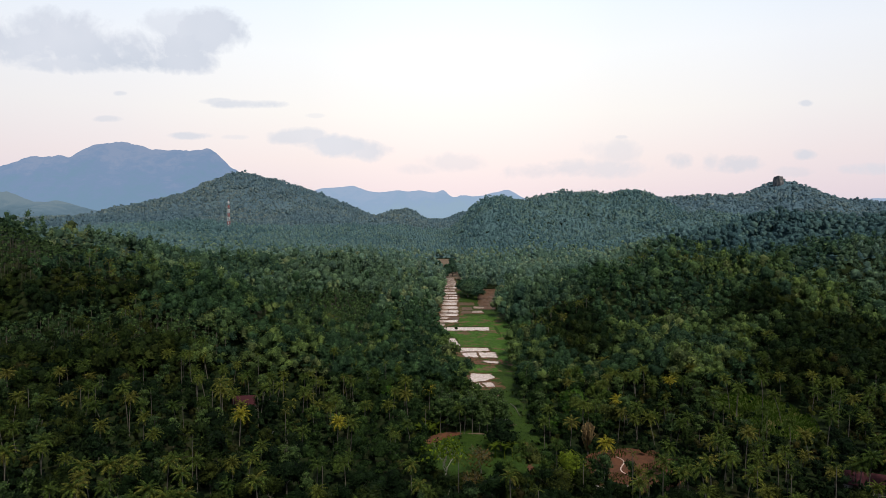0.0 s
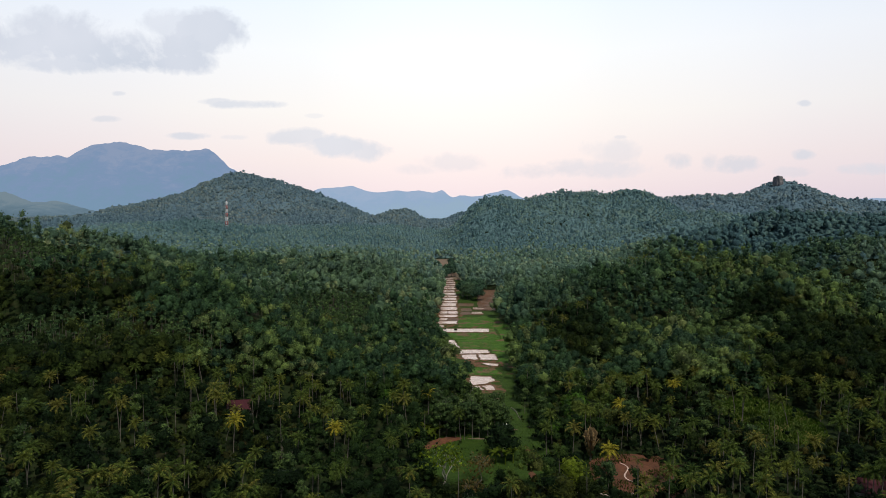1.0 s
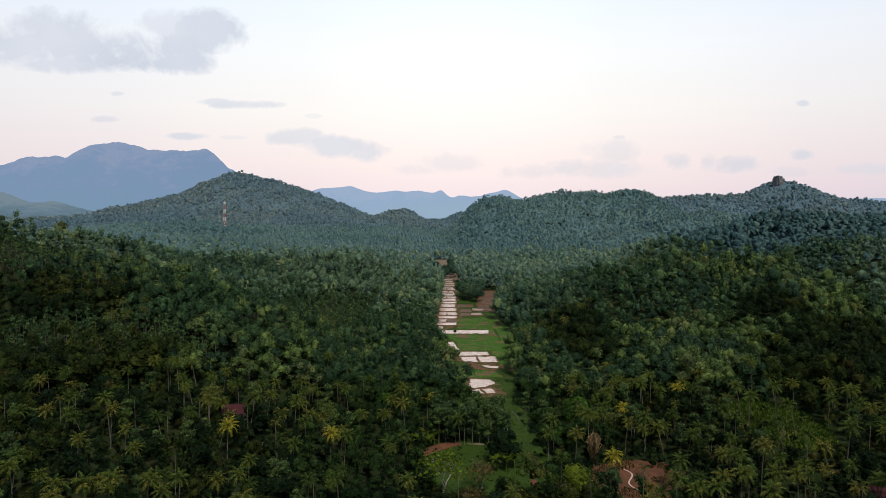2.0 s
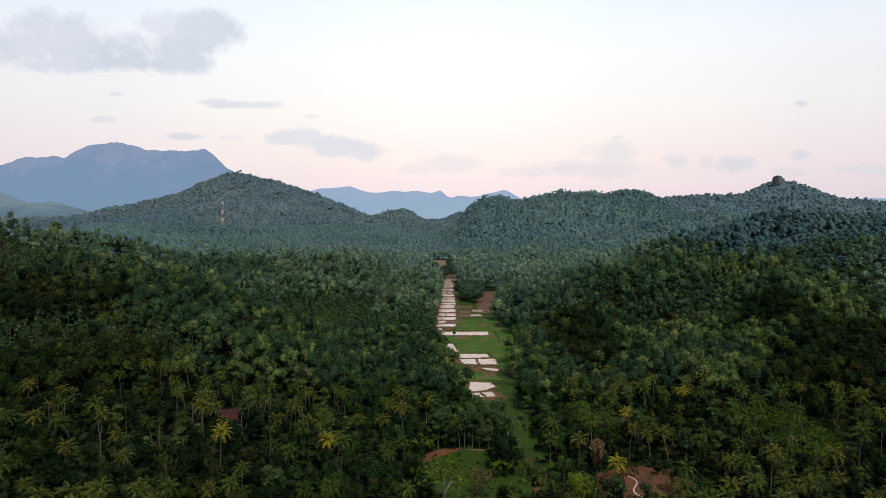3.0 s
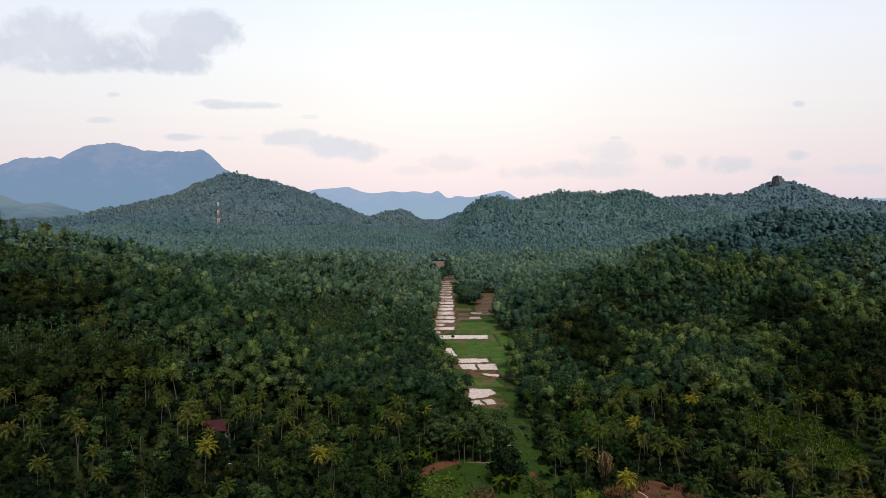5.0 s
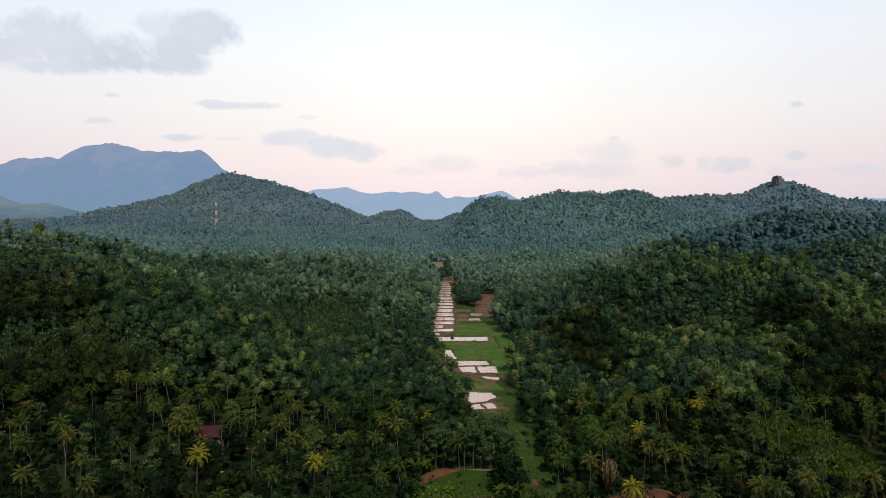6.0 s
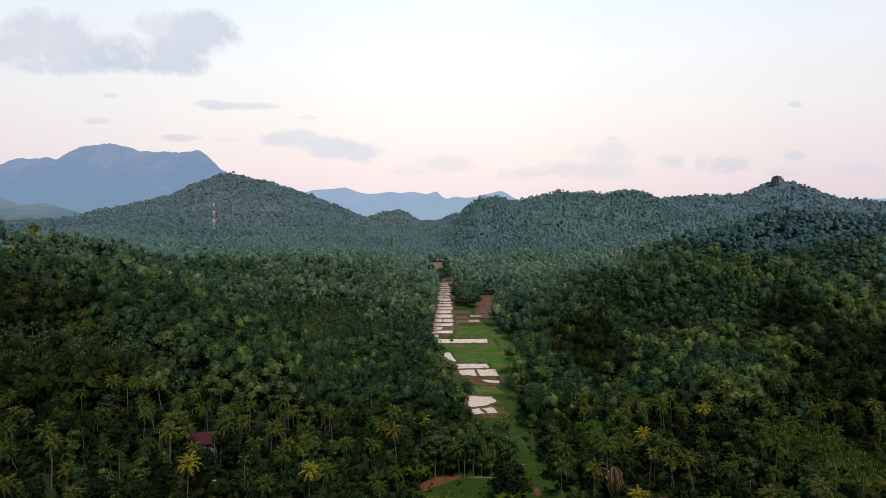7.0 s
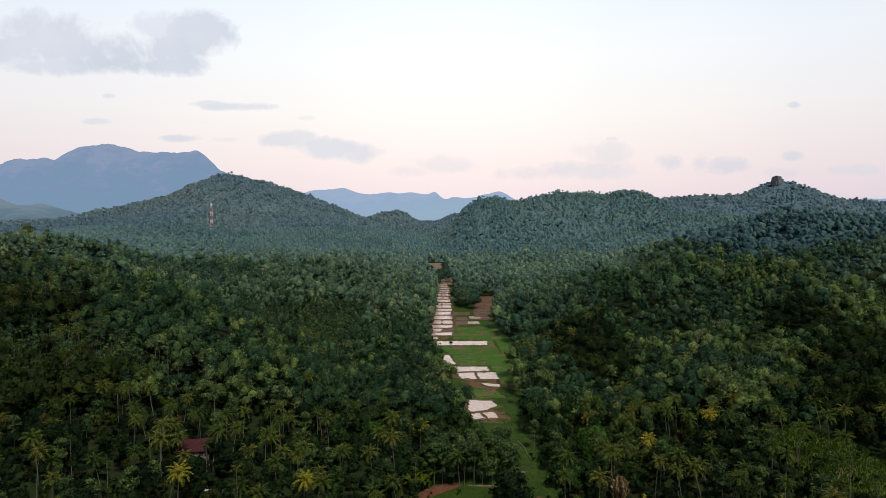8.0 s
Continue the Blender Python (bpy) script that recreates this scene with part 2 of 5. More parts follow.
def tube(points, radii, sides=6):
    """A tapered round limb along points."""
    points = np.asarray(points, float)
    co, tri = [], []
    for k, p in enumerate(points):
        d = points[min(k + 1, len(points) - 1)] - points[max(k - 1, 0)]
        d = d / np.linalg.norm(d)
        e = np.cross(d, (0.31, 0.95, 0.05))
        e /= np.linalg.norm(e)
        g = np.cross(d, e)
        a = np.linspace(0, 2 * np.pi, sides, endpoint=False)[:, None]
        co.append(p + radii[k] * (np.cos(a) * e + np.sin(a) * g))
        if k:
            i = np.arange(sides)
            j = (i + 1) % sides
            lo, hi = (k - 1) * sides, k * sides
            tri += [np.stack([lo + i, lo + j, hi + j], 1), np.stack([lo + i, hi + j, hi + i], 1)]
    last = (len(points) - 1) * sides
    i = np.arange(1, sides - 1)
    tri.append(np.stack([np.full(sides - 2, last), last + i, last + i + 1], 1))
    return np.concatenate(co), np.concatenate(tri)


def leaves(centre, normal, size, r, long=1.5):
    """Pointed leaf sprays: one rhombus, folded along its middle, for each centre."""
    n = len(centre)
    t = r.normal(size=(n, 3))
    t -= normal * (t * normal).sum(1, keepdims=True)
    t /= np.linalg.norm(t, axis=1, keepdims=True)
    b = np.cross(normal, t)
    s = size[:, None]
    a, c = centre + t * s * long * 0.6, centre - t * s * long * 0.6
    p, q = centre + b * s * 0.5 - normal * s * 0.18, centre - b * s * 0.5 - normal * s * 0.18
    co = np.stack([a, p, c, q], 1).reshape(-1, 3)
    i = 4 * np.arange(n)
    tri = np.concatenate([np.stack([i, i + 1, i + 2], 1), np.stack([i, i + 2, i + 3], 1)])
    return co, tri


def lump(c, rad, flat=0.8, rings=3, sides=6, r=None, rugged=0.0):
    """A rough rounded core that closes the middle of a clump of leaves."""
    co, tri = [np.array([[0, 0, 1.0]])], []
    for k in range(1, rings + 1):
        th = np.pi * 0.72 * k / rings
        a = np.linspace(0, 2 * np.pi, sides, endpoint=False) + k * 0.5
        co.append(np.stack([np.sin(th) * np.cos(a), np.sin(th) * np.sin(a), np.full(sides, np.cos(th))], 1))
    co = np.concatenate(co)
    if r is not None:
        co = co * r.uniform(1 - rugged, 1 + rugged, (len(co), 1)) + r.normal(size=co.shape) * rugged * 0.25
    co = co * (rad, rad, rad * flat) + c
    i = np.arange(sides)
    j = (i + 1) % sides
    tri.append(np.stack([np.zeros(sides, int), 1 + i, 1 + j], 1))
    for k in range(1, rings):
        lo, hi = 1 + (k - 1) * sides, 1 + k * sides
        tri += [np.stack([lo + i, hi + i, hi + j], 1), np.stack([lo + i, hi + j, lo + j], 1)]
    return co, np.concatenate(tri)


def crown_of(r, width, height, base, lumps, n, size, core=True, sides=6, rings=3, girth=(0.23, 0.34), rugged=0.24):
    """A broadleaf crown: clumps of sprays round several uneven cores."""
    cs, rads = [], []
    for k in range(lumps):
        a, h = r.uniform(0, 6.283), r.uniform(0.12, 1.0) if k else 1.0
        reach = width * 0.5 * (0.62 if h < 0.75 else 0.34) * r.uniform(0.55, 1.1) * (0 if k == 0 else 1)
        cs.append((reach * math.cos(a), reach * math.sin(a), base + height * (0.25 + 0.55 * h)))
        rads.append(width * r.uniform(*girth))
    cs, rads = np.array(cs), np.array(rads)
    pick = r.choice(lumps, n, p=rads ** 2 / (rads ** 2).sum())
    d = r.normal(size=(n, 3))
    d[:, 2] = np.abs(d[:, 2]) * 0.9 - 0.28
    d /= np.linalg.norm(d, axis=1, keepdims=True)
    c = cs[pick] + d * rads[pick][:, None] * r.uniform(0.74, 1.34, (n, 1)) * (1, 1, 0.82)
    nor = d * 0.6 + r.normal(size=(n, 3)) * 0.42 + (0, 0, 0.35)
    nor /= np.linalg.norm(nor, axis=1, keepdims=True)
    out = [leaves(c, nor, size * r.uniform(0.6, 1.35, n), r)]
    if core:
        out += [lump(cs[k], rads[k] * 0.76, 0.8, rings, sides, r, rugged) for k in range(lumps)]
    return joined(out)


def limbs_of(r, height, lean, girth, forks, spread, top):
    """A tapered trunk that forks into limbs."""
    bend = np.array([lean * math.cos(7 * girth), lean * math.sin(7 * girth), 0])
    trunk = [bend * s * s + (0, 0, height * s) for s in np.linspace(-0.05, 1, 5)]
    out = [tube(trunk, np.linspace(girth, girth * 0.6, 5), 6)]
    for k in range(forks):
        a = 6.283 * (k + r.uniform(-0.3, 0.3)) / forks
        end = trunk[-1] + np.array([spread * math.cos(a), spread * math.sin(a), top * r.uniform(0.6, 1.0)])
        mid = (trunk[-1] * 0.45 + end * 0.55) + (0, 0, -0.12 * top)
        out.append(tube([trunk[-1] - (0, 0, 0.4), mid, end], (girth * 0.5, girth * 0.3, girth * 0.1), 5))
    return joined(out)


def branching(r, start, way, length, girth, depth):
    """Limbs that fork again and again, bending outwards and up."""
    way = way / np.linalg.norm(way)
    bend = r.normal(size=3) * 0.12 * length
    end = start + way * length
    out = [tube([start - way * girth, start + way * length * 0.5 + bend, end], (girth, girth * 0.82, girth * 0.62), 5)]
    if depth:
        for k in range(3 if depth > 1 else 2):
            turn = r.normal(size=3) * (1, 1, 0.5)
            out += branching(r, end, way + 0.62 * turn / np.linalg.norm(turn) + (0, 0, 0.12), length * r.uniform(0.62, 0.85), girth * 0.58, depth - 1)
    return out


def frond(r, length, lift, pairs=13, wide=0.66, ribbed=True):
    """A feather palm leaf: an arched midrib with drooping leaflets on both sides, pointing along x."""
    s = np.linspace(0, 1, 5)
    ang = lift - 1.75 * s ** 1.1
    px = np.concatenate([[0], np.cumsum(np.cos(ang[:-1]) * length / 4)])
    pz = np.concatenate([[0], np.cumsum(np.sin(ang[:-1]) * length / 4)])
    rib = tube(np.stack([px, 0 * px, pz], 1), 0.06 * (1.1 - s), 3)
    co, tri = [], []
    for k in range(pairs):
        f = 0.14 + 0.84 * k / (pairs - 1)
        x, z = np.interp(f, s, px), np.interp(f, s, pz)
        x2, z2 = np.interp(f + 0.06, s, px), np.interp(f + 0.06, s, pz)
        w = wide * math.sin(0.5 + 2.3 * f) * r.uniform(0.85, 1.15)
        for sgn in (-1, 1):
            n = len(co)
            co += [(x, 0, z), (x2, 0, z2), (x2 + 0.35 * w, sgn * w, z2 - 0.5 * w * r.uniform(0.5, 1.4))]
            tri.append((n, n + 1, n + 2))
    return joined([rib, (np.array(co), np.array(tri))] if ribbed else [(np.array(co), np.array(tri))])


def turned(arrays, az, at=(0, 0, 0), roll=0.0):
    co, tri = arrays
    c, s = math.cos(az), math.sin(az)
    y, z = co[:, 1] * math.cos(roll) - co[:, 2] * math.sin(roll) * 0, co[:, 2] + co[:, 1] * math.sin(roll)
    return np.stack([co[:, 0] * c - y * s + at[0], co[:, 0] * s + y * c + at[1], z + at[2]], 1), tri


def scattered(protos, which, x, y, z, scale, tall, turn, tone):
    """Many copies of prototypes in one pair of arrays, with a tone for each vertex."""
    cos, tris, tones, n = [], [], [], 0
    for k, (co, tri) in enumerate(protos):
        at = np.flatnonzero(which == k)
        if not len(at):
            continue
        c, s = np.cos(turn[at])[:, None], np.sin(turn[at])[:, None]
        sc, st = scale[at][:, None], tall[at][:, None]
        out = np.stack([(co[:, 0] * c - co[:, 1] * s) * sc + x[at][:, None], (co[:, 0] * s + co[:, 1] * c) * sc + y[at][:, None],
                        co[:, 2] * st + z[at][:, None]], 2)
        cos.append(out.reshape(-1, 3))
        tris.append((tri[None] + (n + len(co) * np.arange(len(at)))[:, None, None]).reshape(-1, 3))
        tones.append(np.repeat(tone[at], len(co)))
        n += len(co) * len(at)
    return np.concatenate(cos), np.concatenate(tris), np.concatenate(tones)


# ---- materials ----
def material(name):
    m = bpy.data.materials.new(name)
    n, l = nodes_of(m)
    b = n.new("ShaderNodeBsdfPrincipled")
    o = n.new("ShaderNodeOutputMaterial")
    l.new(b.outputs[0], o.inputs[0])
    return m, n, l, b


def bump(n, l, b, height, strength, distance):
    k = n.new("ShaderNodeBump")
    k.inputs["Strength"].default_value, k.inputs["Distance"].default_value = strength, distance
    l.new(height, k.inputs["Height"])
    l.new(k.outputs[0], b.inputs["Normal"])


def foliage(name, stops, rough=0.75, shine=0.06, vary=0.5, grain=1.1):
    """Leaves: one hue for each tree out of a range, mottled from spray to spray."""
    m, n, l, b = material(name)
    info = n.new("ShaderNodeObjectInfo").outputs["Random"]
    att = n.new("ShaderNodeAttribute")
    att.attribute_name = "tone"
    geo = n.new("ShaderNodeNewGeometry")
    fac = math_node(n, l, "FRACT", math_node(n, l, "ADD", info, att.outputs["Fac"]))
    col = ramp(n, l, fac, stops)
    each = ramp(n, l, geo.outputs["Random Per Island"], [(0.0, (1 - vary * 0.9, 1 - vary * 0.84, 1 - vary * 0.8)), (0.6, (1.0, 1.0, 0.97)), (1.0, (1 + vary * 1.1, 1 + vary * 0.9, 1 + vary * 0.5))])
    col = mix_col(n, l, 1.0, col, each, "MULTIPLY")
    pos = n.new("ShaderNodeTexCoord").outputs["Object"]
    spray = noise_tex(n, l, grain, 5, 0.7, pos)
    col = mix_col(n, l, 1.0, col, ramp(n, l, spray, [(0.32, (1 - vary, 1 - vary, 1 - vary)), (0.52, (1, 1, 1)), (0.7, (1 + vary * 1.5, 1 + vary * 1.4, 1 + vary * 0.9))]), "MULTIPLY")
    bump(n, l, b, spray, 0.9, 0.8 / grain)
    l.new(col, b.inputs["Base Color"])
    b.inputs["Roughness"].default_value = rough
    b.inputs["Specular IOR Level"].default_value = shine
    thin = n.new("ShaderNodeBsdfTranslucent")
    l.new(mix_col(n, l, 1.0, col, (1.15, 1.1, 0.6), "MULTIPLY"), thin.inputs[0])
    both = n.new("ShaderNodeMixShader")
    both.inputs[0].default_value = 0.25
    l.new(b.outputs[0], both.inputs[1]), l.new(thin.outputs[0], both.inputs[2])
    l.new(both.outputs[0], next(q for q in n if q.type == "OUTPUT_MATERIAL").inputs[0])
    return m


def mottled(name, a, b_col, scale, rough=0.85, relief=0.3, fine=8.0, shine=0.3):
    """Earth, bark, plaster: two tones at two scales, with fine relief."""
    m, n, l, b = material(name)
    pos = n.new("ShaderNodeTexCoord").outputs["Object"]
    big, small = noise_tex(n, l, scale, 5, 0.6, pos), noise_tex(n, l, scale * fine, 4, 0.6, pos)
    fac = math_node(n, l, "ADD", math_node(n, l, "MULTIPLY", big, 0.65), math_node(n, l, "MULTIPLY", small, 0.35))
    l.new(ramp(n, l, fac, [(0.32, a), (0.68, b_col)]), b.inputs["Base Color"])
    b.inputs["Roughness"].default_value, b.inputs["Specular IOR Level"].default_value = rough, shine
    bump(n, l, b, small, relief, 0.2)
    return m


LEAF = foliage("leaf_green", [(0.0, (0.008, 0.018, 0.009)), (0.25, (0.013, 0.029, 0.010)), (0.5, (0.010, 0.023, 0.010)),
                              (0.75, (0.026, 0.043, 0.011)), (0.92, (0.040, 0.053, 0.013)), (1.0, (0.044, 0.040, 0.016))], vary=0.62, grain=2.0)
# from the slopes outwards, distance haze is put into ever paler, bluer leaf colours
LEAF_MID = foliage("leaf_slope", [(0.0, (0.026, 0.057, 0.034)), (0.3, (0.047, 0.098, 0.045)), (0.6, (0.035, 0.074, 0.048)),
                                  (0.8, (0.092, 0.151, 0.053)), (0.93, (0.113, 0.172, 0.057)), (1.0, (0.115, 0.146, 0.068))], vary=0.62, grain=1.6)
HAZE_LEAF_UPPER = foliage("leaf_haze_upper", [(0.0, (0.072, 0.131, 0.097)), (0.3, (0.120, 0.200, 0.119)), (0.6, (0.090, 0.153, 0.115)),
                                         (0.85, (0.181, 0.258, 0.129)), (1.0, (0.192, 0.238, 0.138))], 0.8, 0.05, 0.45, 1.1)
HAZE_LEAF_BETWEEN = foliage("leaf_haze_valley", [(0.0, (0.099, 0.175, 0.159)), (0.3, (0.147, 0.244, 0.189)), (0.6, (0.115, 0.199, 0.177)),
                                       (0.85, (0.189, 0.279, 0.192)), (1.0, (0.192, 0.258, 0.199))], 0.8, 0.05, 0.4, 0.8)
HAZE_LEAF_FAR = foliage("leaf_haze_far", [(0.0, (0.104, 0.198, 0.240)), (0.35, (0.142, 0.252, 0.279)), (0.7, (0.156, 0.268, 0.313)), (0.84, (0.162, 0.263, 0.263)), (1.0, (0.177, 0.276, 0.263))], 0.9, 0.04, 0.2, 0.5)
HAZE_LEAF_HILL = foliage("leaf_haze_hill", [(0.0, (0.116, 0.196, 0.267)), (0.45, (0.146, 0.234, 0.302)), (0.75, (0.181, 0.258, 0.298)), (1.0, (0.210, 0.269, 0.278))], 0.9, 0.03, 0.22, 0.5)
# two darker copies of the slope leaves, hillside shade put into the colour
LEAF_SHADE_TINT = foliage("leaf_shade_tint", [(0.0, (0.044, 0.091, 0.065)), (0.4, (0.060, 0.119, 0.078)), (0.7, (0.053, 0.104, 0.080)), (1.0, (0.092, 0.154, 0.080))], 0.85, 0.04, 0.45, 1.3)
LEAF_SHADE_TINT_FAR = foliage("leaf_shade_tint_hill", [(0.0, (0.065, 0.133, 0.160)), (0.4, (0.085, 0.164, 0.184)), (0.7, (0.076, 0.148, 0.175)), (1.0, (0.108, 0.188, 0.186))], 0.9, 0.03, 0.35, 0.8)
LEAF_MARGIN = foliage("leaf_margin", [(0.0, (0.018, 0.040, 0.013)), (0.3, (0.030, 0.060, 0.017)), (0.6, (0.022, 0.046, 0.017)), (0.8, (0.054, 0.090, 0.020)), (0.93, (0.072, 0.108, 0.024)), (1.0, (0.070, 0.086, 0.026))], vary=0.62, grain=1.8)
LEAF_STAND = foliage("leaf_young_rubber", [(0.0, (0.045, 0.083, 0.036)), (0.5, (0.070, 0.120, 0.043)), (1.0, (0.092, 0.145, 0.048))], vary=0.6, grain=1.8)
LEAF_RUBBER = foliage("leaf_rubber", [(0.0, (0.034, 0.068, 0.036)), (0.5, (0.051, 0.096, 0.044)), (1.0, (0.074, 0.125, 0.048))], vary=0.65)
PALM = foliage("palm_leaf", [(0.0, (0.053, 0.092, 0.022)), (0.4, (0.082, 0.123, 0.028)), (0.75, (0.125, 0.151, 0.030)), (1.0, (0.158, 0.154, 0.038))], vary=0.55)
PALM_GOLD = foliage("palm_leaf_golden", [(0.0, (0.259, 0.254, 0.031)), (1.0, (0.324, 0.286, 0.035))])
DRY = foliage("dry_creeper", [(0.0, (0.23, 0.17, 0.085)), (1.0, (0.28, 0.20, 0.11))], 0.8)
BROWN_LEAF = foliage("brown_leaf", [(0.0, (0.105, 0.080, 0.030)), (1.0, (0.12, 0.090, 0.036))], 0.7)
BRIGHT_LEAF = foliage("bright_leaf", [(0.0, (0.040, 0.100, 0.016)), (1.0, (0.054, 0.118, 0.018))])
LIME_LEAF = foliage("lime_leaf", [(0.0, (0.095, 0.145, 0.014)), (1.0, (0.115, 0.160, 0.018))])
BARK = mottled("bark_grey", (0.10, 0.085, 0.065), (0.22, 0.19, 0.15), 1.5)
BARK_PALE = mottled("bark_pale", (0.085, 0.08, 0.065), (0.17, 0.155, 0.13), 1.2)
BARK_WHITE = mottled("bark_white", (0.22, 0.20, 0.17), (0.34, 0.31, 0.27), 1.2)
BARK_DULL = mottled("bark_dull", (0.07, 0.065, 0.05), (0.13, 0.12, 0.095), 1.2)
SOIL = mottled("red_soil", (0.050, 0.025, 0.015), (0.165, 0.064, 0.032), 0.3, 0.95, 0.9, 5.0)
MUD = mottled("wet_mud", (0.050, 0.034, 0.018), (0.170, 0.084, 0.050), 0.45, 0.6, 0.8, 5.0)


def ground_material():
    m, n, l, b = material("forest_floor")
    pos = n.new("ShaderNodeTexCoord").outputs["Object"]
    big, small = noise_tex(n, l, 0.02, 6, 0.6, pos), noise_tex(n, l, 0.45, 5, 0.65, pos)
    fac = math_node(n, l, "ADD", math_node(n, l, "MULTIPLY", big, 0.5), math_node(n, l, "MULTIPLY", small, 0.5))
    l.new(ramp(n, l, fac, [(0.3, (0.010, 0.018, 0.006)), (0.5, (0.018, 0.030, 0.009)), (0.62, (0.030, 0.029, 0.014)), (0.75, (0.025, 0.042, 0.011))]), b.inputs["Base Color"])
    b.inputs["Roughness"].default_value = 0.95
    b.inputs["Specular IOR Level"].default_value = 0.1
    bump(n, l, b, small, 0.8, 0.6)
    return m


def grass_material(name, green, lush, earth, bare, patch=0.11):
    m, n, l, b = material(name)
    pos = n.new("ShaderNodeTexCoord").outputs["Object"]
    big, small = noise_tex(n, l, patch, 5, 0.6, pos), noise_tex(n, l, 1.6, 5, 0.7, pos)
    mid = noise_tex(n, l, 0.45, 4, 0.6, pos)
    col = ramp(n, l, math_node(n, l, "ADD", math_node(n, l, "MULTIPLY", small, 0.55), math_node(n, l, "MULTIPLY", mid, 0.45)),
               [(0.30, tuple(c * 0.6 for c in green)), (0.45, green), (0.6, lush), (0.72, (lush[0] * 1.9, lush[1] * 1.35, lush[2] * 1.3))])
    mask = ramp(n, l, big, [(0.5 - bare, (1, 1, 1)), (0.58 - bare, (0, 0, 0))])
    soil = ramp(n, l, small, [(0.3, earth), (0.7, tuple(c * 1.5 for c in earth))])
    l.new(mix_col(n, l, mask, col, soil), b.inputs["Base Color"])
    b.inputs["Roughness"].default_value = 0.9
    b.inputs["Specular IOR Level"].default_value = 0.15
    bump(n, l, b, small, 0.9, 0.3)
    return m


def water_material():
    """Still muddy water: a smooth film over brown silt, broken by clods."""
    m, n, l, b = material("paddy_water")
    pos = n.new("ShaderNodeTexCoord").outputs["Object"]
    big, small = noise_tex(n, l, 0.30, 6, 0.65, pos, 0.8), noise_tex(n, l, 1.6, 4, 0.6, pos)
    silt = math_node(n, l, "ADD", math_node(n, l, "MULTIPLY", big, 0.7), math_node(n, l, "MULTIPLY", small, 0.3))
    mask = ramp(n, l, silt, [(0.545, (0, 0, 0)), (0.64, (1, 1, 1))])
    # pale base: silt colour with part of the sky's reflection put in
    l.new(mix_col(n, l, mask, (0.56, 0.43, 0.385), (0.20, 0.115, 0.080)), b.inputs["Base Color"])
    l.new(ramp(n, l, silt, [(0.48, (0.13, 0.13, 0.13)), (0.60, (0.5, 0.5, 0.5))]), b.inputs["Roughness"])
    b.inputs["IOR"].default_value = 1.33
    b.inputs["Specular IOR Level"].default_value = 0.5
    l.new(math_node(n, l, "SUBTRACT", 0.15, math_node(n, l, "MULTIPLY", mask, 0.15)), b.inputs["Coat Weight"])
    b.inputs["Coat Roughness"].default_value = 0.1
    bump(n, l, b, small, 0.04, 0.05)
    return m


FLOOR_MAT = ground_material()
GRASS = grass_material("valley_grass", (0.024, 0.052, 0.007), (0.042, 0.080, 0.010), (0.052, 0.036, 0.020), 0.2)
RICE = grass_material("young_rice", (0.040, 0.098, 0.014), (0.074, 0.155, 0.020), (0.12, 0.075, 0.045), 0.10)
STUBBLE = grass_material("dry_field", (0.13, 0.105, 0.075), (0.20, 0.165, 0.120), (0.15, 0.105, 0.075), -0.02)
KNOLL = grass_material("hill_grass", (0.050, 0.080, 0.010), (0.088, 0.115, 0.016), (0.10, 0.085, 0.03), 0.12)
WEEDY_MUD = grass_material("weedy_mud", (0.030, 0.056, 0.009), (0.052, 0.086, 0.013), (0.115, 0.060, 0.037), 0.02, 0.28)
WATER = water_material()

# ---- ground: one sheet out to the horizon, finer in the valley ahead ----
ang = np.concatenate([np.linspace(-180, -56, 26, endpoint=False), np.linspace(-56, 56, 180), np.linspace(56, 180, 27)[1:-1]])
rad = np.concatenate([[0.05], np.geomspace(12, 4900, 165)])
A, R = np.meshgrid(np.radians(ang), rad)
gx, gy = R * np.sin(A), R * np.cos(A)
gz = ground(gx, gy)
na, nr = len(ang), len(rad)
i, j = np.meshgrid(np.arange(na), np.arange(nr - 1))
p00, p10 = (j * na + i).ravel(), (j * na + (i + 1) % na).ravel()
p01, p11 = p00 + na, p10 + na
gtri = np.concatenate([np.stack([p00, p11, p10], 1), np.stack([p00, p01, p11], 1)])
gtri = np.concatenate([gtri, np.stack([np.zeros(na - 2, int), np.arange(2, na), np.arange(1, na - 1)], 1)])
land = part("ground", mesh_from("ground", np.stack([gx, gy, gz], 2).reshape(-1, 3), gtri, smooth=True), FLOOR_MAT)
tagged(land, "dark green forest floor of a hilly tropical valley", "ground", kind="structure")


def drape(name, xs_of, ys, mat, lift, cols=12):
    """A sheet that follows the ground between two edges for every y."""
    rows = []
    for y in ys:
        a, b = xs_of(y)
        x = np.linspace(a, b, cols)
        rows.append(np.stack([x, np.full(cols, y), ground(x, np.full(cols, y)) + lift], 1))
    co = np.concatenate(rows)
    i, j = np.meshgrid(np.arange(cols - 1), np.arange(len(ys) - 1))
    p = (j * cols + i).ravel()
    return part(name, mesh_from(name, co, np.concatenate([np.stack([p, p + 1, p + cols + 1], 1), np.stack([p, p + cols + 1, p + cols], 1)]), smooth=True), mat)


def ellipse_edges(cx, cy, ax, ay):
    def edges(y):
        w = ax * math.sqrt(max(0.0004, 1 - ((y - cy) / ay) ** 2)) * (1 + 0.12 * math.sin(y * 0.9) + 0.08 * math.sin(y * 2.3 + 1))
        return cx - w + 0.8 * math.sin(y * 0.5), cx + w + 0.8 * math.sin(y * 0.5)
    return edges


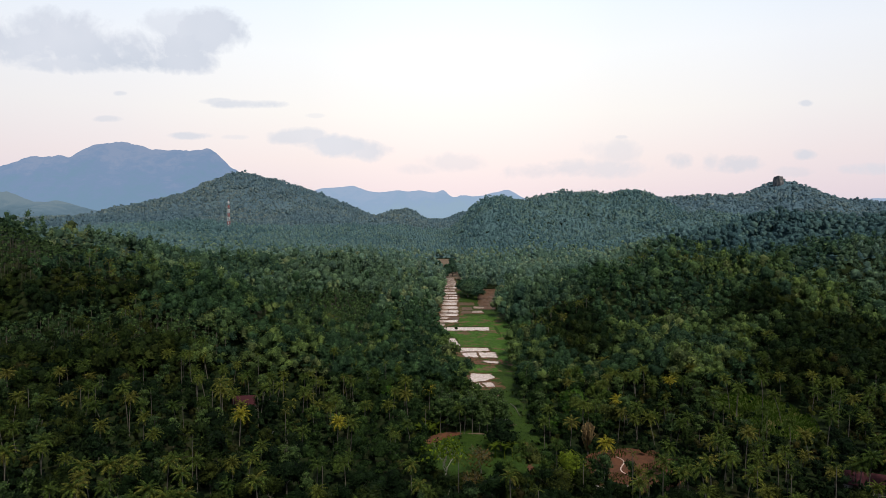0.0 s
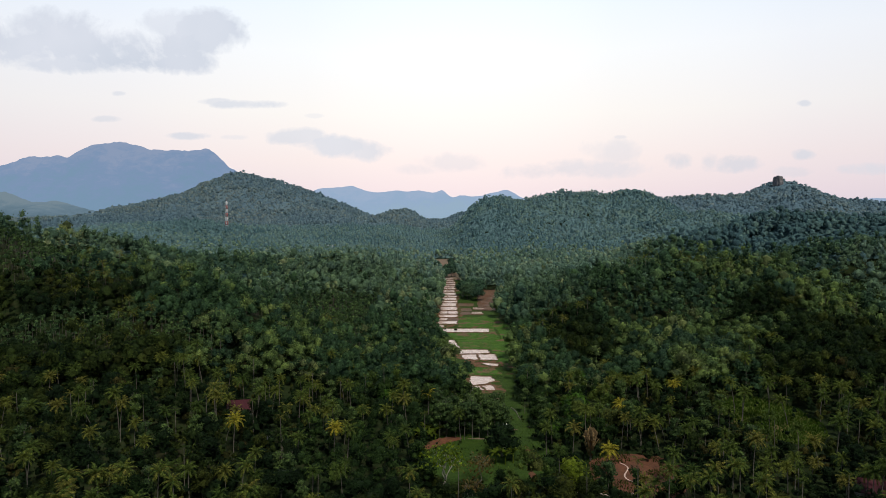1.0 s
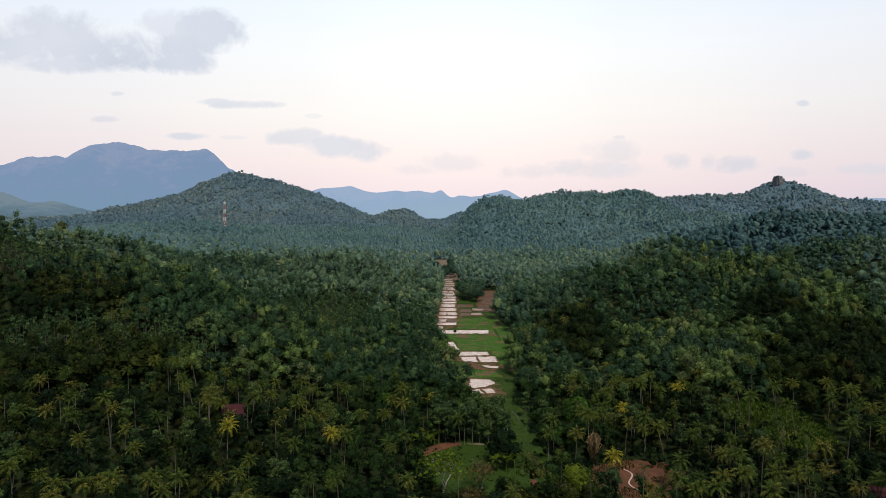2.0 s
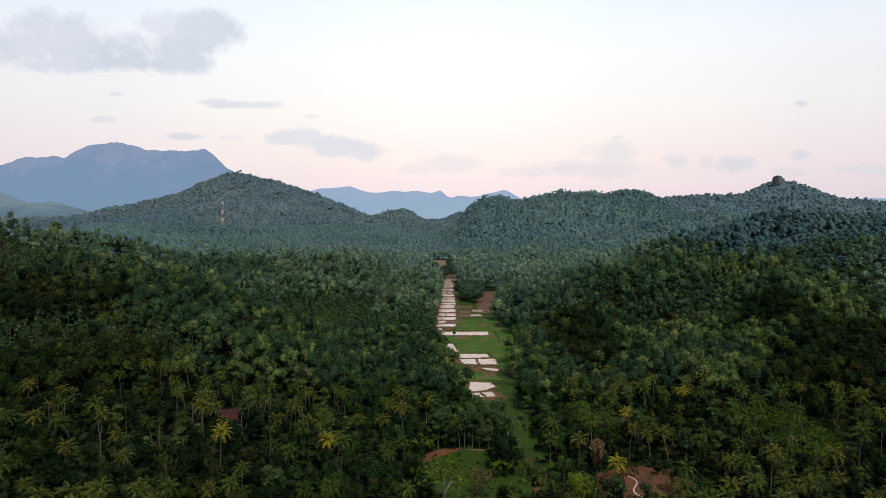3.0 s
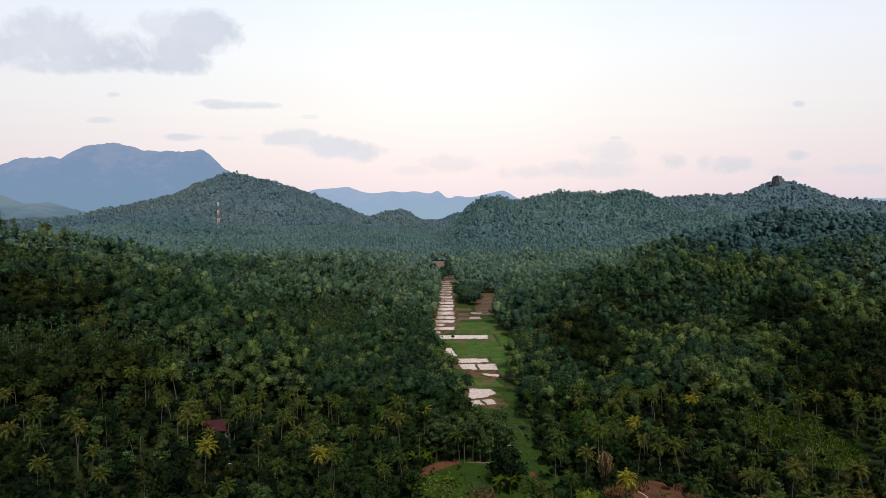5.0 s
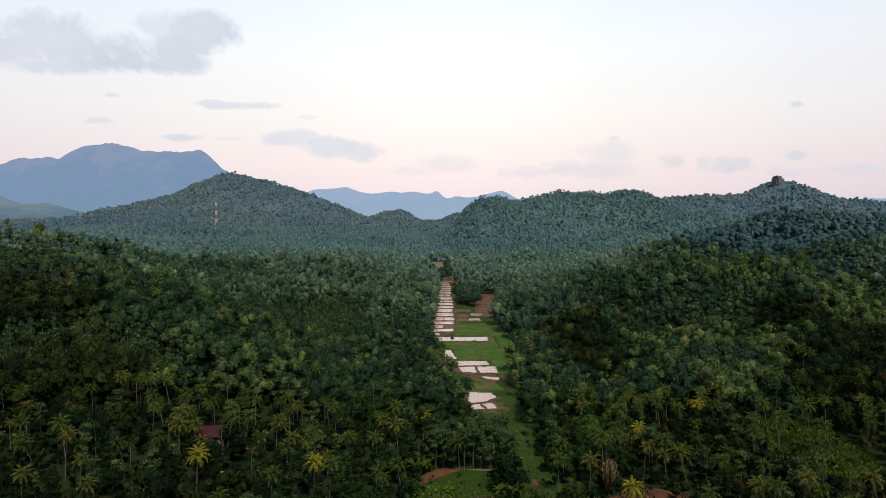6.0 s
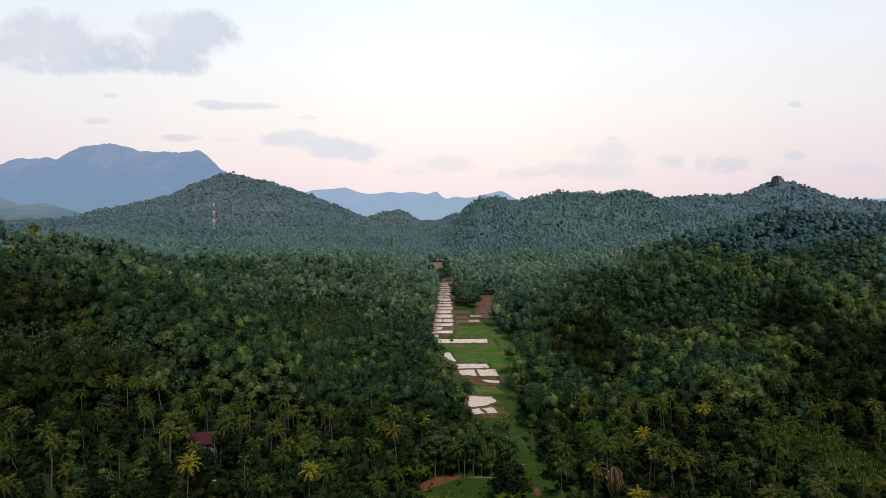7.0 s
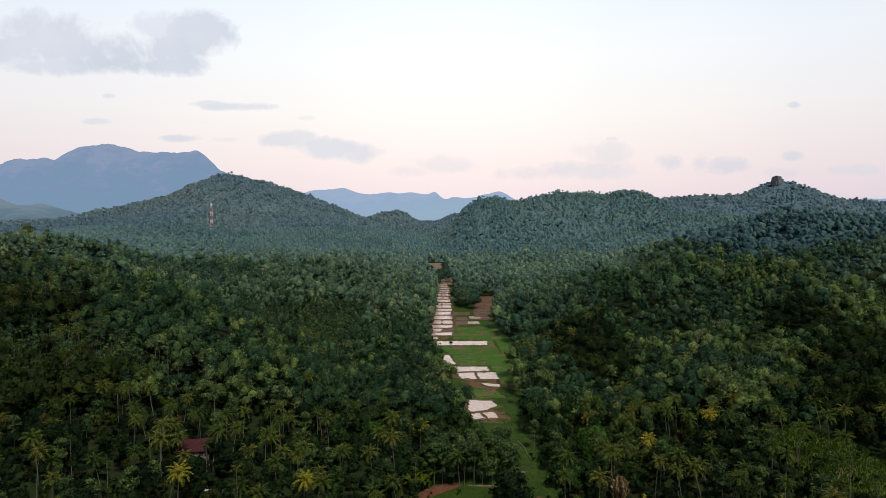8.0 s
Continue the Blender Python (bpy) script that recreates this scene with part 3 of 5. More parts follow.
strip = drape("valley_floor", lambda y: (float(np.interp(y, OPEN_Y, OPEN_L)) - 3, float(np.interp(y, OPEN_Y, OPEN_R)) + 3), np.linspace(169, 640, 160), GRASS, 0.12, 14)
tagged(strip, "green grass and bare earth along the valley bottom", "meadow", kind="structure")
upper = drape("fallow_field", lambda y: (float(np.interp(y, OPEN_Y, OPEN_L)) - 3, float(np.interp(y, OPEN_Y, OPEN_R)) + 3), np.linspace(641, 871, 60), STUBBLE, 0.14, 10)
tagged(upper, "tan fallow paddy terraces at the head of the valley", "field", kind="structure")
side_field = drape("ploughed_field", lambda y: (27 + 4 * (y - 470) / 100 + 0.6 * math.sin(y * 0.3), 41 + 12 * (y - 470) / 100 + 0.8 * math.sin(y * 0.21)), np.linspace(468, 570, 34), MUD, 0.3, 12)
tagged(side_field, "brown ploughed field beside the flooded terraces", "field", kind="structure")
FURROWS = []
yard = drape("cleared_yard", ellipse_edges(55, 179, 14, 16), np.linspace(163.5, 194.5, 44), SOIL, 0.1, 12)
tagged(yard, "cleared red earth between palms", "clearing", kind="structure")
knoll = drape("grassy_slope", ellipse_edges(110, 210, 12, 23), np.linspace(187.5, 232.5, 50), KNOLL, 0.15, 12)
tagged(knoll, "open grassy slope among coconut palms", "meadow", kind="structure")


for k in range(15):
    y = 472 + k * 6.6
    line = [(28.6 + 4 * (y - 470) / 100 + (10.5 + 8 * (y - 470) / 100) * s, y + 0.5 * math.sin(5 * s + k)) for s in np.linspace(0, 1, 9)]
    FURROWS.append(line)


# ---- paddies ----
def slab(poly, top, deep=0.9):
    """A plot with sides, from its outline; top: one height, or one for each corner."""
    tops = top if isinstance(top, list) else [top] * len(poly)
    bm = bmesh.new()
    up = [bm.verts.new((x, y, z)) for (x, y), z in zip(poly, tops)]
    low = [bm.verts.new((x, y, z - deep)) for (x, y), z in zip(poly, tops)]
    face = bm.faces.new(up)
    for k in range(len(poly)):
        q = (k + 1) % len(poly)
        bm.faces.new((up[k], low[k], low[q], up[q]))
    bmesh.ops.recalc_face_normals(bm, faces=bm.faces)
    bmesh.ops.triangulate(bm, faces=[face])
    return bm


def wavy(poly, r, step=1.8, amp=0.34):
    """An outline with uneven, hand-dug edges."""
    out = []
    for k in range(len(poly)):
        a, b = np.array(poly[k], float), np.array(poly[(k + 1) % len(poly)], float)
        n = max(3, int(np.linalg.norm(b - a) / step))
        for s in range(n):
            out.append(a + (b - a) * s / n + (r.normal(size=2) * amp if s else 0))
    return [(float(p[0]), float(p[1])) for p in out]


def bund_mesh(poly, top, r, wide=0.45, high=0.3):
    """A low earth dyke round a plot."""
    n = len(poly)
    c = np.mean(poly, axis=0)
    co, tri = [], []
    for k in range(n):
        p, o = np.array(poly[k]), np.array(poly[(k + 1) % n]) - np.array(poly[k - 1])
        nor = np.array([o[1], -o[0]]) / (np.linalg.norm(o) + 1e-6)
        if np.dot(nor, p - c) < 0:
            nor = -nor
        w, h = wide * r.uniform(0.8, 1.3), high * r.uniform(0.6, 1.3)
        for off, z in ((-0.15, -0.1), (w * 0.35, h), (w, h * 0.9), (w * 1.8, -0.9)):
            co.append((p[0] + nor[0] * off, p[1] + nor[1] * off, (top[k] if isinstance(top, list) else top) + z))
        q = ((k + 1) % n) * 4
        for s in range(3):
            tri += [(k * 4 + s, q + s, q + s + 1), (k * 4 + s, q + s + 1, k * 4 + s + 1)]
    return mesh_from("bund", co, tri)


def paddy(poly, surface, r, name="flooded_paddy", label="shallow flooded paddy plot reflecting the pale sky, with mud dykes"):
    poly = wavy(poly, r)
    top = float(np.max(np.interp([p[1] for p in poly], FLOOR_Y, FLOOR_Z))) + 0.22
    if surface is not WATER:
        top = [float(np.interp(p[1], FLOOR_Y, FLOOR_Z)) + 0.22 for p in poly]
    t = thing(name, label, "paddy field", group="paddy terraces")
    part("surface", slab(poly, top), surface, t)
    part("bund", bund_mesh(poly, top, r, *((0.25, 0.08) if name == "rice_plot" else (0.2, 0.12))), surface if name == "rice_plot" else MUD, t, "low earth dyke")
    return t


pr = np.random.default_rng(11)
FLOODED = [[(13, 288), (22, 287), (23.6, 280), (18, 274), (12.4, 273)], [(12, 271), (16.4, 271.6), (18.2, 264.8), (12.4, 264)],
           [(17.2, 272), (21.3, 273), (22.8, 265.6), (19, 264.8)], [(4.8, 343), (24.8, 343), (25.6, 334), (5.4, 332.6)],
           [(9.6, 331), (18, 331.6), (18.6, 319.6), (12, 320)], [(19, 331.6), (28, 331.8), (28.6, 319), (19.4, 319.4)],
           [(18.4, 314), (27.8, 311.4), (27.4, 306), (22.6, 308)], [(1.5, 369), (7, 369), (9.6, 347), (4.6, 347)],
           [(-6, 404), (30, 404), (29.4, 392), (-4, 392)], [(-3, 416), (1, 416), (1.4, 407), (-4, 407)]]
for poly in FLOODED:
    paddy(poly, WATER, pr)
GREEN = [[(12.5, 304), (25, 303), (28, 291), (12.6, 290)], [(1, 390), (32, 390), (38, 370.5), (8.0, 370.5)], [(8.4, 369.5), (38, 369.5), (41, 345.5), (10.6, 345.5)],
         [(12, 443), (36, 443), (32, 408), (11, 408)], [(13.4, 261), (28, 258.6), (27.6, 244), (13.6, 244)], [(14, 242), (27.4, 242), (27, 228), (22, 228)]]
for poly in GREEN:
    paddy(poly, RICE if poly[0][1] > 270 else GRASS, pr, "rice_plot", "bright green young rice plot between mud dykes")


def ragged(y, a, b, wide=1.2):
    """Two uneven edges round a to b."""
    return (a + wide * (float(value_noise(y * 1.0, 3.0, 4)) - 0.5) * 2, b + wide * (float(value_noise(y * 1.0, 77.0, 5)) - 0.5) * 2.4)


beds = [(lambda y: ragged(y, np.interp(y, (258, 270, 292), (15, 11, 11.5)), np.interp(y, (258, 264, 276, 292), (20, 27.5, 26.5, 22)), 1.6), 260, 290),
        (lambda y: ragged(y, np.interp(y, (300, 312, 334, 346), (20, 14, 4, 3)), np.interp(y, (300, 306, 318, 336, 346), (24, 30.5, 31, 28, 22)), 2.2), 304, 346),
        (lambda y: ragged(y, np.interp(y, (404, 430, 480, 640), (-5.5, -6.0, -4.0, -1.5)), np.interp(y, (404, 420, 450, 500, 640), (3, 12.5, 15, 14, 13.6)), 1.4), 405, 652)]
for edge, ya, yb_ in beds:
    tagged(drape("mud_bed", edge, np.linspace(ya, yb_, int((yb_ - ya) * 0.9)), WEEDY_MUD, 0.17, 10), "bare wet red-brown mud round the flooded plots", "mud", group="mud beds", kind="structure")
# the ladder of narrow flooded plots that climbs the valley
y0 = 418.0
while y0 < 655:
    deep = pr.uniform(9.0, 17.0)
    left = float(np.interp(y0, (418, 480, 600), (-3.0, -0.6, 1.6)))
    right = float(np.interp(y0, (418, 480, 600), (10.6, 12.0, 12.4))) + pr.uniform(-1.6, 0.6)
    cut = left + (right - left) * pr.uniform(0.35, 0.6)
    if pr.random() < 0.45:
        paddy([(left, y0 + deep - 0.4), (cut - 0.3, y0 + deep - 0.4), (cut - 0.3, y0), (left, y0)], WATER, pr)
        paddy([(cut + 0.3, y0 + deep - 0.4), (right, y0 + deep - 0.4), (right, y0), (cut + 0.3, y0)], MUD if pr.random() < 0.18 else WATER, pr)
    else:
        paddy([(left, y0 + deep - 0.4), (right, y0 + deep - 0.4), (right, y0), (left, y0)], WATER, pr)
    y0 += deep
for k, (bx, by) in enumerate([(14, 452), (22, 452), (15, 466), (24, 470)]):
    paddy([(bx, by + 11), (bx + 7, by + 11), (bx + 7.4, by), (bx - 0.4, by)], WATER if k in (1, 3) else MUD, pr)
for k, by in enumerate((486, 502, 545, 562)):
    mud = k in (0, 3)
    paddy([(13.4, by + 13), (25, by + 12), (24, by), (13, by + 1)], MUD if mud else GRASS, pr, "mud_plot" if mud else "rice_plot", "brown wet mud terrace" if mud else "grassy terrace between the flooded plots")

margin = drape("grass_margin", lambda y: (27.0, float(np.interp(y, OPEN_Y, OPEN_R)) + 2), np.linspace(303, 446, 60), RICE, 0.17, 8)
tagged(margin, "bright green grass along the forest edge", "meadow", kind="structure")

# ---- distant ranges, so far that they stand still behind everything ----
# glowing backdrop colour: daylight and haze are put in, no lamp lights it
def far_haze_glow(name, low, mid, high, z0, z1):
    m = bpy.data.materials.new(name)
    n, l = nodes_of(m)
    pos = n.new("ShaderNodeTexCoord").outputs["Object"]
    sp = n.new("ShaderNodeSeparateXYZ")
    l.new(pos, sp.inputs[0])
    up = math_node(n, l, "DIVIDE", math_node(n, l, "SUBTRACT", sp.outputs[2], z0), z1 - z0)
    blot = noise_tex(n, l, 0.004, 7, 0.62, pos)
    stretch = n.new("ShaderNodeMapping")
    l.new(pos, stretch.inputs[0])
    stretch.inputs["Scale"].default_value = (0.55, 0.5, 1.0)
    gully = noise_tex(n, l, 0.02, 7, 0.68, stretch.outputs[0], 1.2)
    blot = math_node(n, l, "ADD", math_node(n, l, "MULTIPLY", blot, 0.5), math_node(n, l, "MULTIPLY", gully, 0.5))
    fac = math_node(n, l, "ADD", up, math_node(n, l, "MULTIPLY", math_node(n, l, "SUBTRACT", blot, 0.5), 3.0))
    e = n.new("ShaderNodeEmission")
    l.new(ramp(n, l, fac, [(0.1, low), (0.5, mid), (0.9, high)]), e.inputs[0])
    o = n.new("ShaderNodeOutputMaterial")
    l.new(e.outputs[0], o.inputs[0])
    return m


def far_range(name, dist, crest, mat, label, depth=500, jag=10):
    """A mountain range from its crest line: bearing (x over y) and height over the eye (z over y) at some points."""
    us = np.linspace(crest[0][0], crest[-1][0], 520)
    vs = np.interp(us, [c[0] for c in crest], [c[1] for c in crest])
    vs = np.convolve(np.pad(vs, 1, mode="edge"), np.ones(3) / 3, mode="valid")
    x = us * dist
    z = 72 + vs * dist + (value_noise(x, 0 * x, 60) - 0.5) * jag + (value_noise(x, 0 * x + 9, 22) - 0.5) * jag * 0.6
    rows = []
    for s in np.linspace(-1, 0.5, 10):
        fall = np.clip(1 - abs(s) ** 1.2 * 1.0, 0, 1)
        zz = -30 + (z + 30) * fall + (value_noise(x, np.full(len(x), s * depth + 500), 150) - 0.5) * 60 * (1 - fall)
        rows.append(np.stack([x, np.full(len(x), dist + s * depth), zz], 1))
    co, w = np.concatenate(rows), len(x)
    i, j = np.meshgrid(np.arange(w - 1), np.arange(9))
    p = (j * w + i).ravel()
    ob = part(name, mesh_from(name, co, np.concatenate([np.stack([p, p + 1, p + w + 1], 1), np.stack([p, p + w + 1, p + w], 1)]), smooth=True), mat)
    return tagged(ob, label, "mountain", kind="structure")


BLUE = far_haze_glow("haze_blue_mountain", (0.190, 0.300, 0.430), (0.205, 0.295, 0.455), (0.255, 0.325, 0.470), 100, 680)
PALE = far_haze_glow("haze_pale_mountain", (0.310, 0.430, 0.560), (0.300, 0.415, 0.580), (0.330, 0.430, 0.590), 100, 300)
DIM = far_haze_glow("haze_dim_hill", (0.110, 0.175, 0.225), (0.140, 0.210, 0.265), (0.180, 0.245, 0.290), 40, 200)
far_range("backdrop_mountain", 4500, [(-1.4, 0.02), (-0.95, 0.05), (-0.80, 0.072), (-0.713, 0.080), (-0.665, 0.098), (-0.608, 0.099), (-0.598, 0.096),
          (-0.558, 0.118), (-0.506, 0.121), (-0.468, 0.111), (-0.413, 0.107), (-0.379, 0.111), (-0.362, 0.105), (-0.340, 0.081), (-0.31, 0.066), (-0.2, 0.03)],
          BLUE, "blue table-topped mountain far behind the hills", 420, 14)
PALE_CREST = [(-0.32, 0.03), (-0.2213, 0.0370), (-0.1985, 0.0470), (-0.1695, 0.0488), (-0.1423, 0.0506), (-0.1305, 0.0461), (-0.1197, 0.0425),
              (-0.1016, 0.0407), (-0.0762, 0.0443), (-0.0562, 0.0416), (-0.0354, 0.0452), (-0.0254, 0.0416), (-0.0118, 0.0398),
              (0.0018, 0.0443), (0.0118, 0.0352), (0.0200, 0.0325), (0.0308, 0.0361), (0.0472, 0.0343), (0.0599, 0.0352),
              (0.0798, 0.0398), (0.0961, 0.0443), (0.1070, 0.0452), (0.1179, 0.0389), (0.1325, 0.0307),
              (0.2, 0.026), (0.5, 0.02), (0.66, 0.030), (0.73, 0.032), (1.2, 0.01)]
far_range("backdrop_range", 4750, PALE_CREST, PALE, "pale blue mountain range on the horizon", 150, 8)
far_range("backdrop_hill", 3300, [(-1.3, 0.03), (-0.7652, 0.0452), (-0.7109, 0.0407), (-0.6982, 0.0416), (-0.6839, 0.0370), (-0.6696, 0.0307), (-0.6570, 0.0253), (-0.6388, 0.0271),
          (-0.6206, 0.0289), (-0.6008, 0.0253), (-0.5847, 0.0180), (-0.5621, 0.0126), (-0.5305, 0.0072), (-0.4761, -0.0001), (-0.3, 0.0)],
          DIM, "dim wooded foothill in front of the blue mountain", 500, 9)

# ---- woods ----
tr = np.random.default_rng(21)


def tree_spots(r0, r1, step, half):
    """Uneven spots, about one step apart, in a ring sector ahead."""
    out = []
    n = int(r1 / step) + 2
    i, j = np.meshgrid(np.arange(-n, n + 1), np.arange(0, int(n / 0.9) + 2))
    x = (i + 0.5 * (j % 2)).ravel() * step + tr.uniform(-0.42, 0.42, i.size) * step
    y = j.ravel() * step * 0.9 + tr.uniform(-0.42, 0.42, i.size) * step
    r = np.hypot(x, y)
    keep = (r >= r0) & (r < r1) & (np.abs(np.arctan2(x, y)) < radians(half)) & ~is_open(x, y)
    return x[keep], y[keep]


def thinned(x, y, up=16):
    """Keeps the trees seen from the start camera, and a few hidden behind hills."""
    z, r = ground(x, y) + up, np.hypot(x, y)
    over = np.zeros(len(x), bool)
    for f in np.linspace(0.3, 0.985, 60):
        over |= (ground(x * f, y * f) + 9 - 72) / (r * f) > (z - 72) / r
    return ~over | (tr.random(len(x)) < 0.12)


# lighter yellow-green stands, light on the slopes put into the tone: middle, half widths
LIT_STANDS = [(185, 385, 62, 20), (205, 320, 34, 34), (120, 330, 30, 18), (-100, 288, 42, 16), (-230, 352, 70, 16), (-60, 330, 26, 14), (-400, 1060, 130, 50), (-150, 610, 40, 14), (95, 640, 50, 30), (-40, 262, 22, 12)]


def young(x, y):
    """How far the lighter leaf tone of the lit slopes reaches, with a frayed edge."""
    near = np.full(len(x), 9.0)
    for hx, hy, sx, sy in LIT_STANDS:
        near = np.minimum(near, ((x - hx) / sx) ** 2 + ((y - hy) / sy) ** 2)
    return np.clip(1.3 - near + (value_noise(x + 31, y + 7, 18) - 0.5) * 1.2, 0, 1)


def patch_tone(x, y, spread=0.35, size=45):
    """Species come in patches: neighbours are alike."""
    t = value_noise(x + 300, y, size) * 0.75 + value_noise(x, y + 500, 16) * 0.3 - 0.05
    # raises the tone where light on crests and slopes is put into the colour
    t = t + young(x, y) * 0.6 * (0.88 - t)
    return np.clip(t + tr.normal(size=len(x)) * spread * 0.4, 0, 0.999)


def woods(name, label, protos, mat, x, y, lo, hi, tone, smooth=False, sink=0.2):
    which = tr.integers(0, len(protos), len(x))
    sc = tr.uniform(lo, hi, len(x)) * (0.85 + 0.4 * value_noise(x, y, 30))
    co, tri, tn = scattered(protos, which, x, y, ground(x, y) - sink, sc, sc * tr.uniform(0.85, 1.25, len(x)), tr.uniform(0, 6.283, len(x)), tone)
    return tagged(part(name, mesh_from(name, co, tri, tn, smooth), mat), label, "woodland", kind="stuff")


cr = np.random.default_rng(5)
MID_CROWN = [crown_of(cr, w, h, b, 4, 52, 0.56, True, 5, 2, (0.24, 0.38), 0.30) for w, h, b in
             ((6.4, 8.5, 2.5), (5.2, 9.5, 3), (7.4, 8, 3), (4.6, 9.5, 3.5), (6.0, 7.5, 1.5), (5.0, 11.5, 3.5), (8.6, 9.0, 3.5), (4.2, 8.0, 3.0))]
FAR_CROWN = [crown_of(cr, w, h, b, k, 2, 0.7, True, 6, 2, (0.32, 0.46), 0.26) for w, h, b, k in
             ((7.5, 10, 0, 3), (6.0, 12, 0, 2), (9, 9, 0, 3), (5.6, 11, 1, 1), (7.0, 12, 0, 2), (6.6, 8, 0, 1))]
HILL_CROWN = [crown_of(cr, w, h, -5, 1, 3, 1.4, True, 5, 2, (0.40, 0.52), 0.36) for w, h in ((9.5, 17), (8.5, 19), (11.5, 16), (7.5, 20))]

x, y = tree_spots(255, 640, 5.2, 41)
in_view = thinned(x, y)
x, y = x[in_view], y[in_view]
hill_rows = (x < -45) & (y > 255) & (y < 470) & (value_noise(x + 70, y + 20, 80) > 0.33)
broad = ~hill_rows
# distance, unevenly shifted, picks how much haze tint a tree's leaves carry
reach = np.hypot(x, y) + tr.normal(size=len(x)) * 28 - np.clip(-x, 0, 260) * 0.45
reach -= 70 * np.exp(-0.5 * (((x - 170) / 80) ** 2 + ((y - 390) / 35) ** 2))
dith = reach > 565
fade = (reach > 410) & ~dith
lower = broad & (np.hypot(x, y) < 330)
FINE_CROWN = [crown_of(cr, w, h, b, 5, 170, 0.40, True, 5, 2, (0.22, 0.35), 0.30) for w, h, b in ((7, 8.5, 2.5), (6.2, 9.5, 3), (8, 8, 3), (5.5, 9, 3.5), (6.8, 7.5, 1.5))]
SHADE_HILLS = [(430, 715, 190, 95), (330, 505, 120, 38), (150, 545, 70, 30), (240, 585, 85, 28), (-235, 560, 120, 45), (-330, 440, 80, 30), (225, 468, 70, 26), (66, 425, 26, 75), (345, 605, 115, 62)]


def in_shade_tint(x, y):
    """Where the woods take the shade-darkened leaf colour, with a frayed edge."""
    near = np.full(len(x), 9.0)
    for hx, hy, sx, sy in SHADE_HILLS:
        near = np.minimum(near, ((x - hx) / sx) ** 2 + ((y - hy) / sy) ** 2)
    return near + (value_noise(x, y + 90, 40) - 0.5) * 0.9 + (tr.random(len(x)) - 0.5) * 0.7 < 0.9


# low stretches where the darkest leaf colour stands in for shade
SHADE_FEET = [(190, 270, 62, 62), (250, 330, 50, 60), (-200, 262, 85, 52), (-255, 330, 62, 50), (70, 330, 20, 50), (-165, 228, 70, 42), (165, 225, 55, 45)]
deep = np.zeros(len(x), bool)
for hx, hy, sx, sy in SHADE_FEET:
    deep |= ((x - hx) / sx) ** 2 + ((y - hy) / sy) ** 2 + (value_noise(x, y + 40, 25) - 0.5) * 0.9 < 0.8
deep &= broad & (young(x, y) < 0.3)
woods("shade_woods", "broadleaf forest at the foot of the hills, shade put into its very dark leaves", FINE_CROWN, LEAF, x[deep], y[deep], 0.75, 1.2, patch_tone(x[deep], y[deep]), True)
broad &= ~deep
lower &= ~deep
shade_tinted = in_shade_tint(x, y) & broad & (np.hypot(x, y) >= 330)
woods("evergreen_woods", "dense forest on the hillsides, shade put into its dark leaf colour", MID_CROWN, LEAF_SHADE_TINT, x[shade_tinted], y[shade_tinted], 0.75, 1.2, patch_tone(x[shade_tinted], y[shade_tinted]), True)
broad &= ~shade_tinted
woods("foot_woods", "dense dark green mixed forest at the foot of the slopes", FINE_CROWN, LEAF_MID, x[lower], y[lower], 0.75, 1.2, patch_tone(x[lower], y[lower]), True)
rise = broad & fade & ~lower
woods("rise_woods", "green mixed forest on the upper slopes", MID_CROWN, HAZE_LEAF_UPPER, x[rise], y[rise], 0.75, 1.25, patch_tone(x[rise], y[rise]), True)
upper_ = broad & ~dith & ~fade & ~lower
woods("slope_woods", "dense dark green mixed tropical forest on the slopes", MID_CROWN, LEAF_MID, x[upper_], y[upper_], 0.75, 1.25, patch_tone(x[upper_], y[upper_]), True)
woods("valley_woods", "mixed green forest further along the valley", MID_CROWN, HAZE_LEAF_BETWEEN, x[broad & dith], y[broad & dith], 0.75, 1.25, patch_tone(x[broad & dith], y[broad & dith]), True)
x2, y2 = tree_spots(640, 1430, 6.5, 40)
in_view = thinned(x2, y2, 20)
x2, y2 = x2[in_view], y2[in_view]
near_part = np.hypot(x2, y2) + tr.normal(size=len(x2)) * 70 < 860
shade_tinted = in_shade_tint(x2, y2) & (np.hypot(x2, y2) < 900)
woods("evergreen_hill_woods", "forest on a rounded hill, shade put into its dark blue-green leaf colour", FAR_CROWN, LEAF_SHADE_TINT_FAR, x2[shade_tinted], y2[shade_tinted], 0.95, 1.4, patch_tone(x2[shade_tinted], y2[shade_tinted]), True)
x2, y2, near_part = x2[~shade_tinted], y2[~shade_tinted], near_part[~shade_tinted]
woods("far_woods", "hazy green forest on the far valley sides", FAR_CROWN, HAZE_LEAF_BETWEEN, x2[near_part], y2[near_part], 0.65, 1.05, patch_tone(x2[near_part], y2[near_part]), True)
woods("ridge_woods", "forest on the far ridges, leaves tinted grey-green for haze", FAR_CROWN, HAZE_LEAF_FAR, x2[~near_part], y2[~near_part], 0.74, 1.08, patch_tone(x2[~near_part], y2[~near_part], 0.3, 130), True, 1.0)
x3, y3 = tree_spots(1430, 2120, 7.8, 39)
in_view = thinned(x3, y3, 26) & (((x3 - 792) / 15) ** 2 + ((y3 - 1468) / 26) ** 2 > 1)
x3, y3 = x3[in_view], y3[in_view]
woods("hill_woods", "forest on the distant hills, leaves tinted blue-grey for haze", HILL_CROWN, HAZE_LEAF_HILL, x3, y3, 0.75, 1.2, patch_tone(x3, y3, 0.3, 190), True)


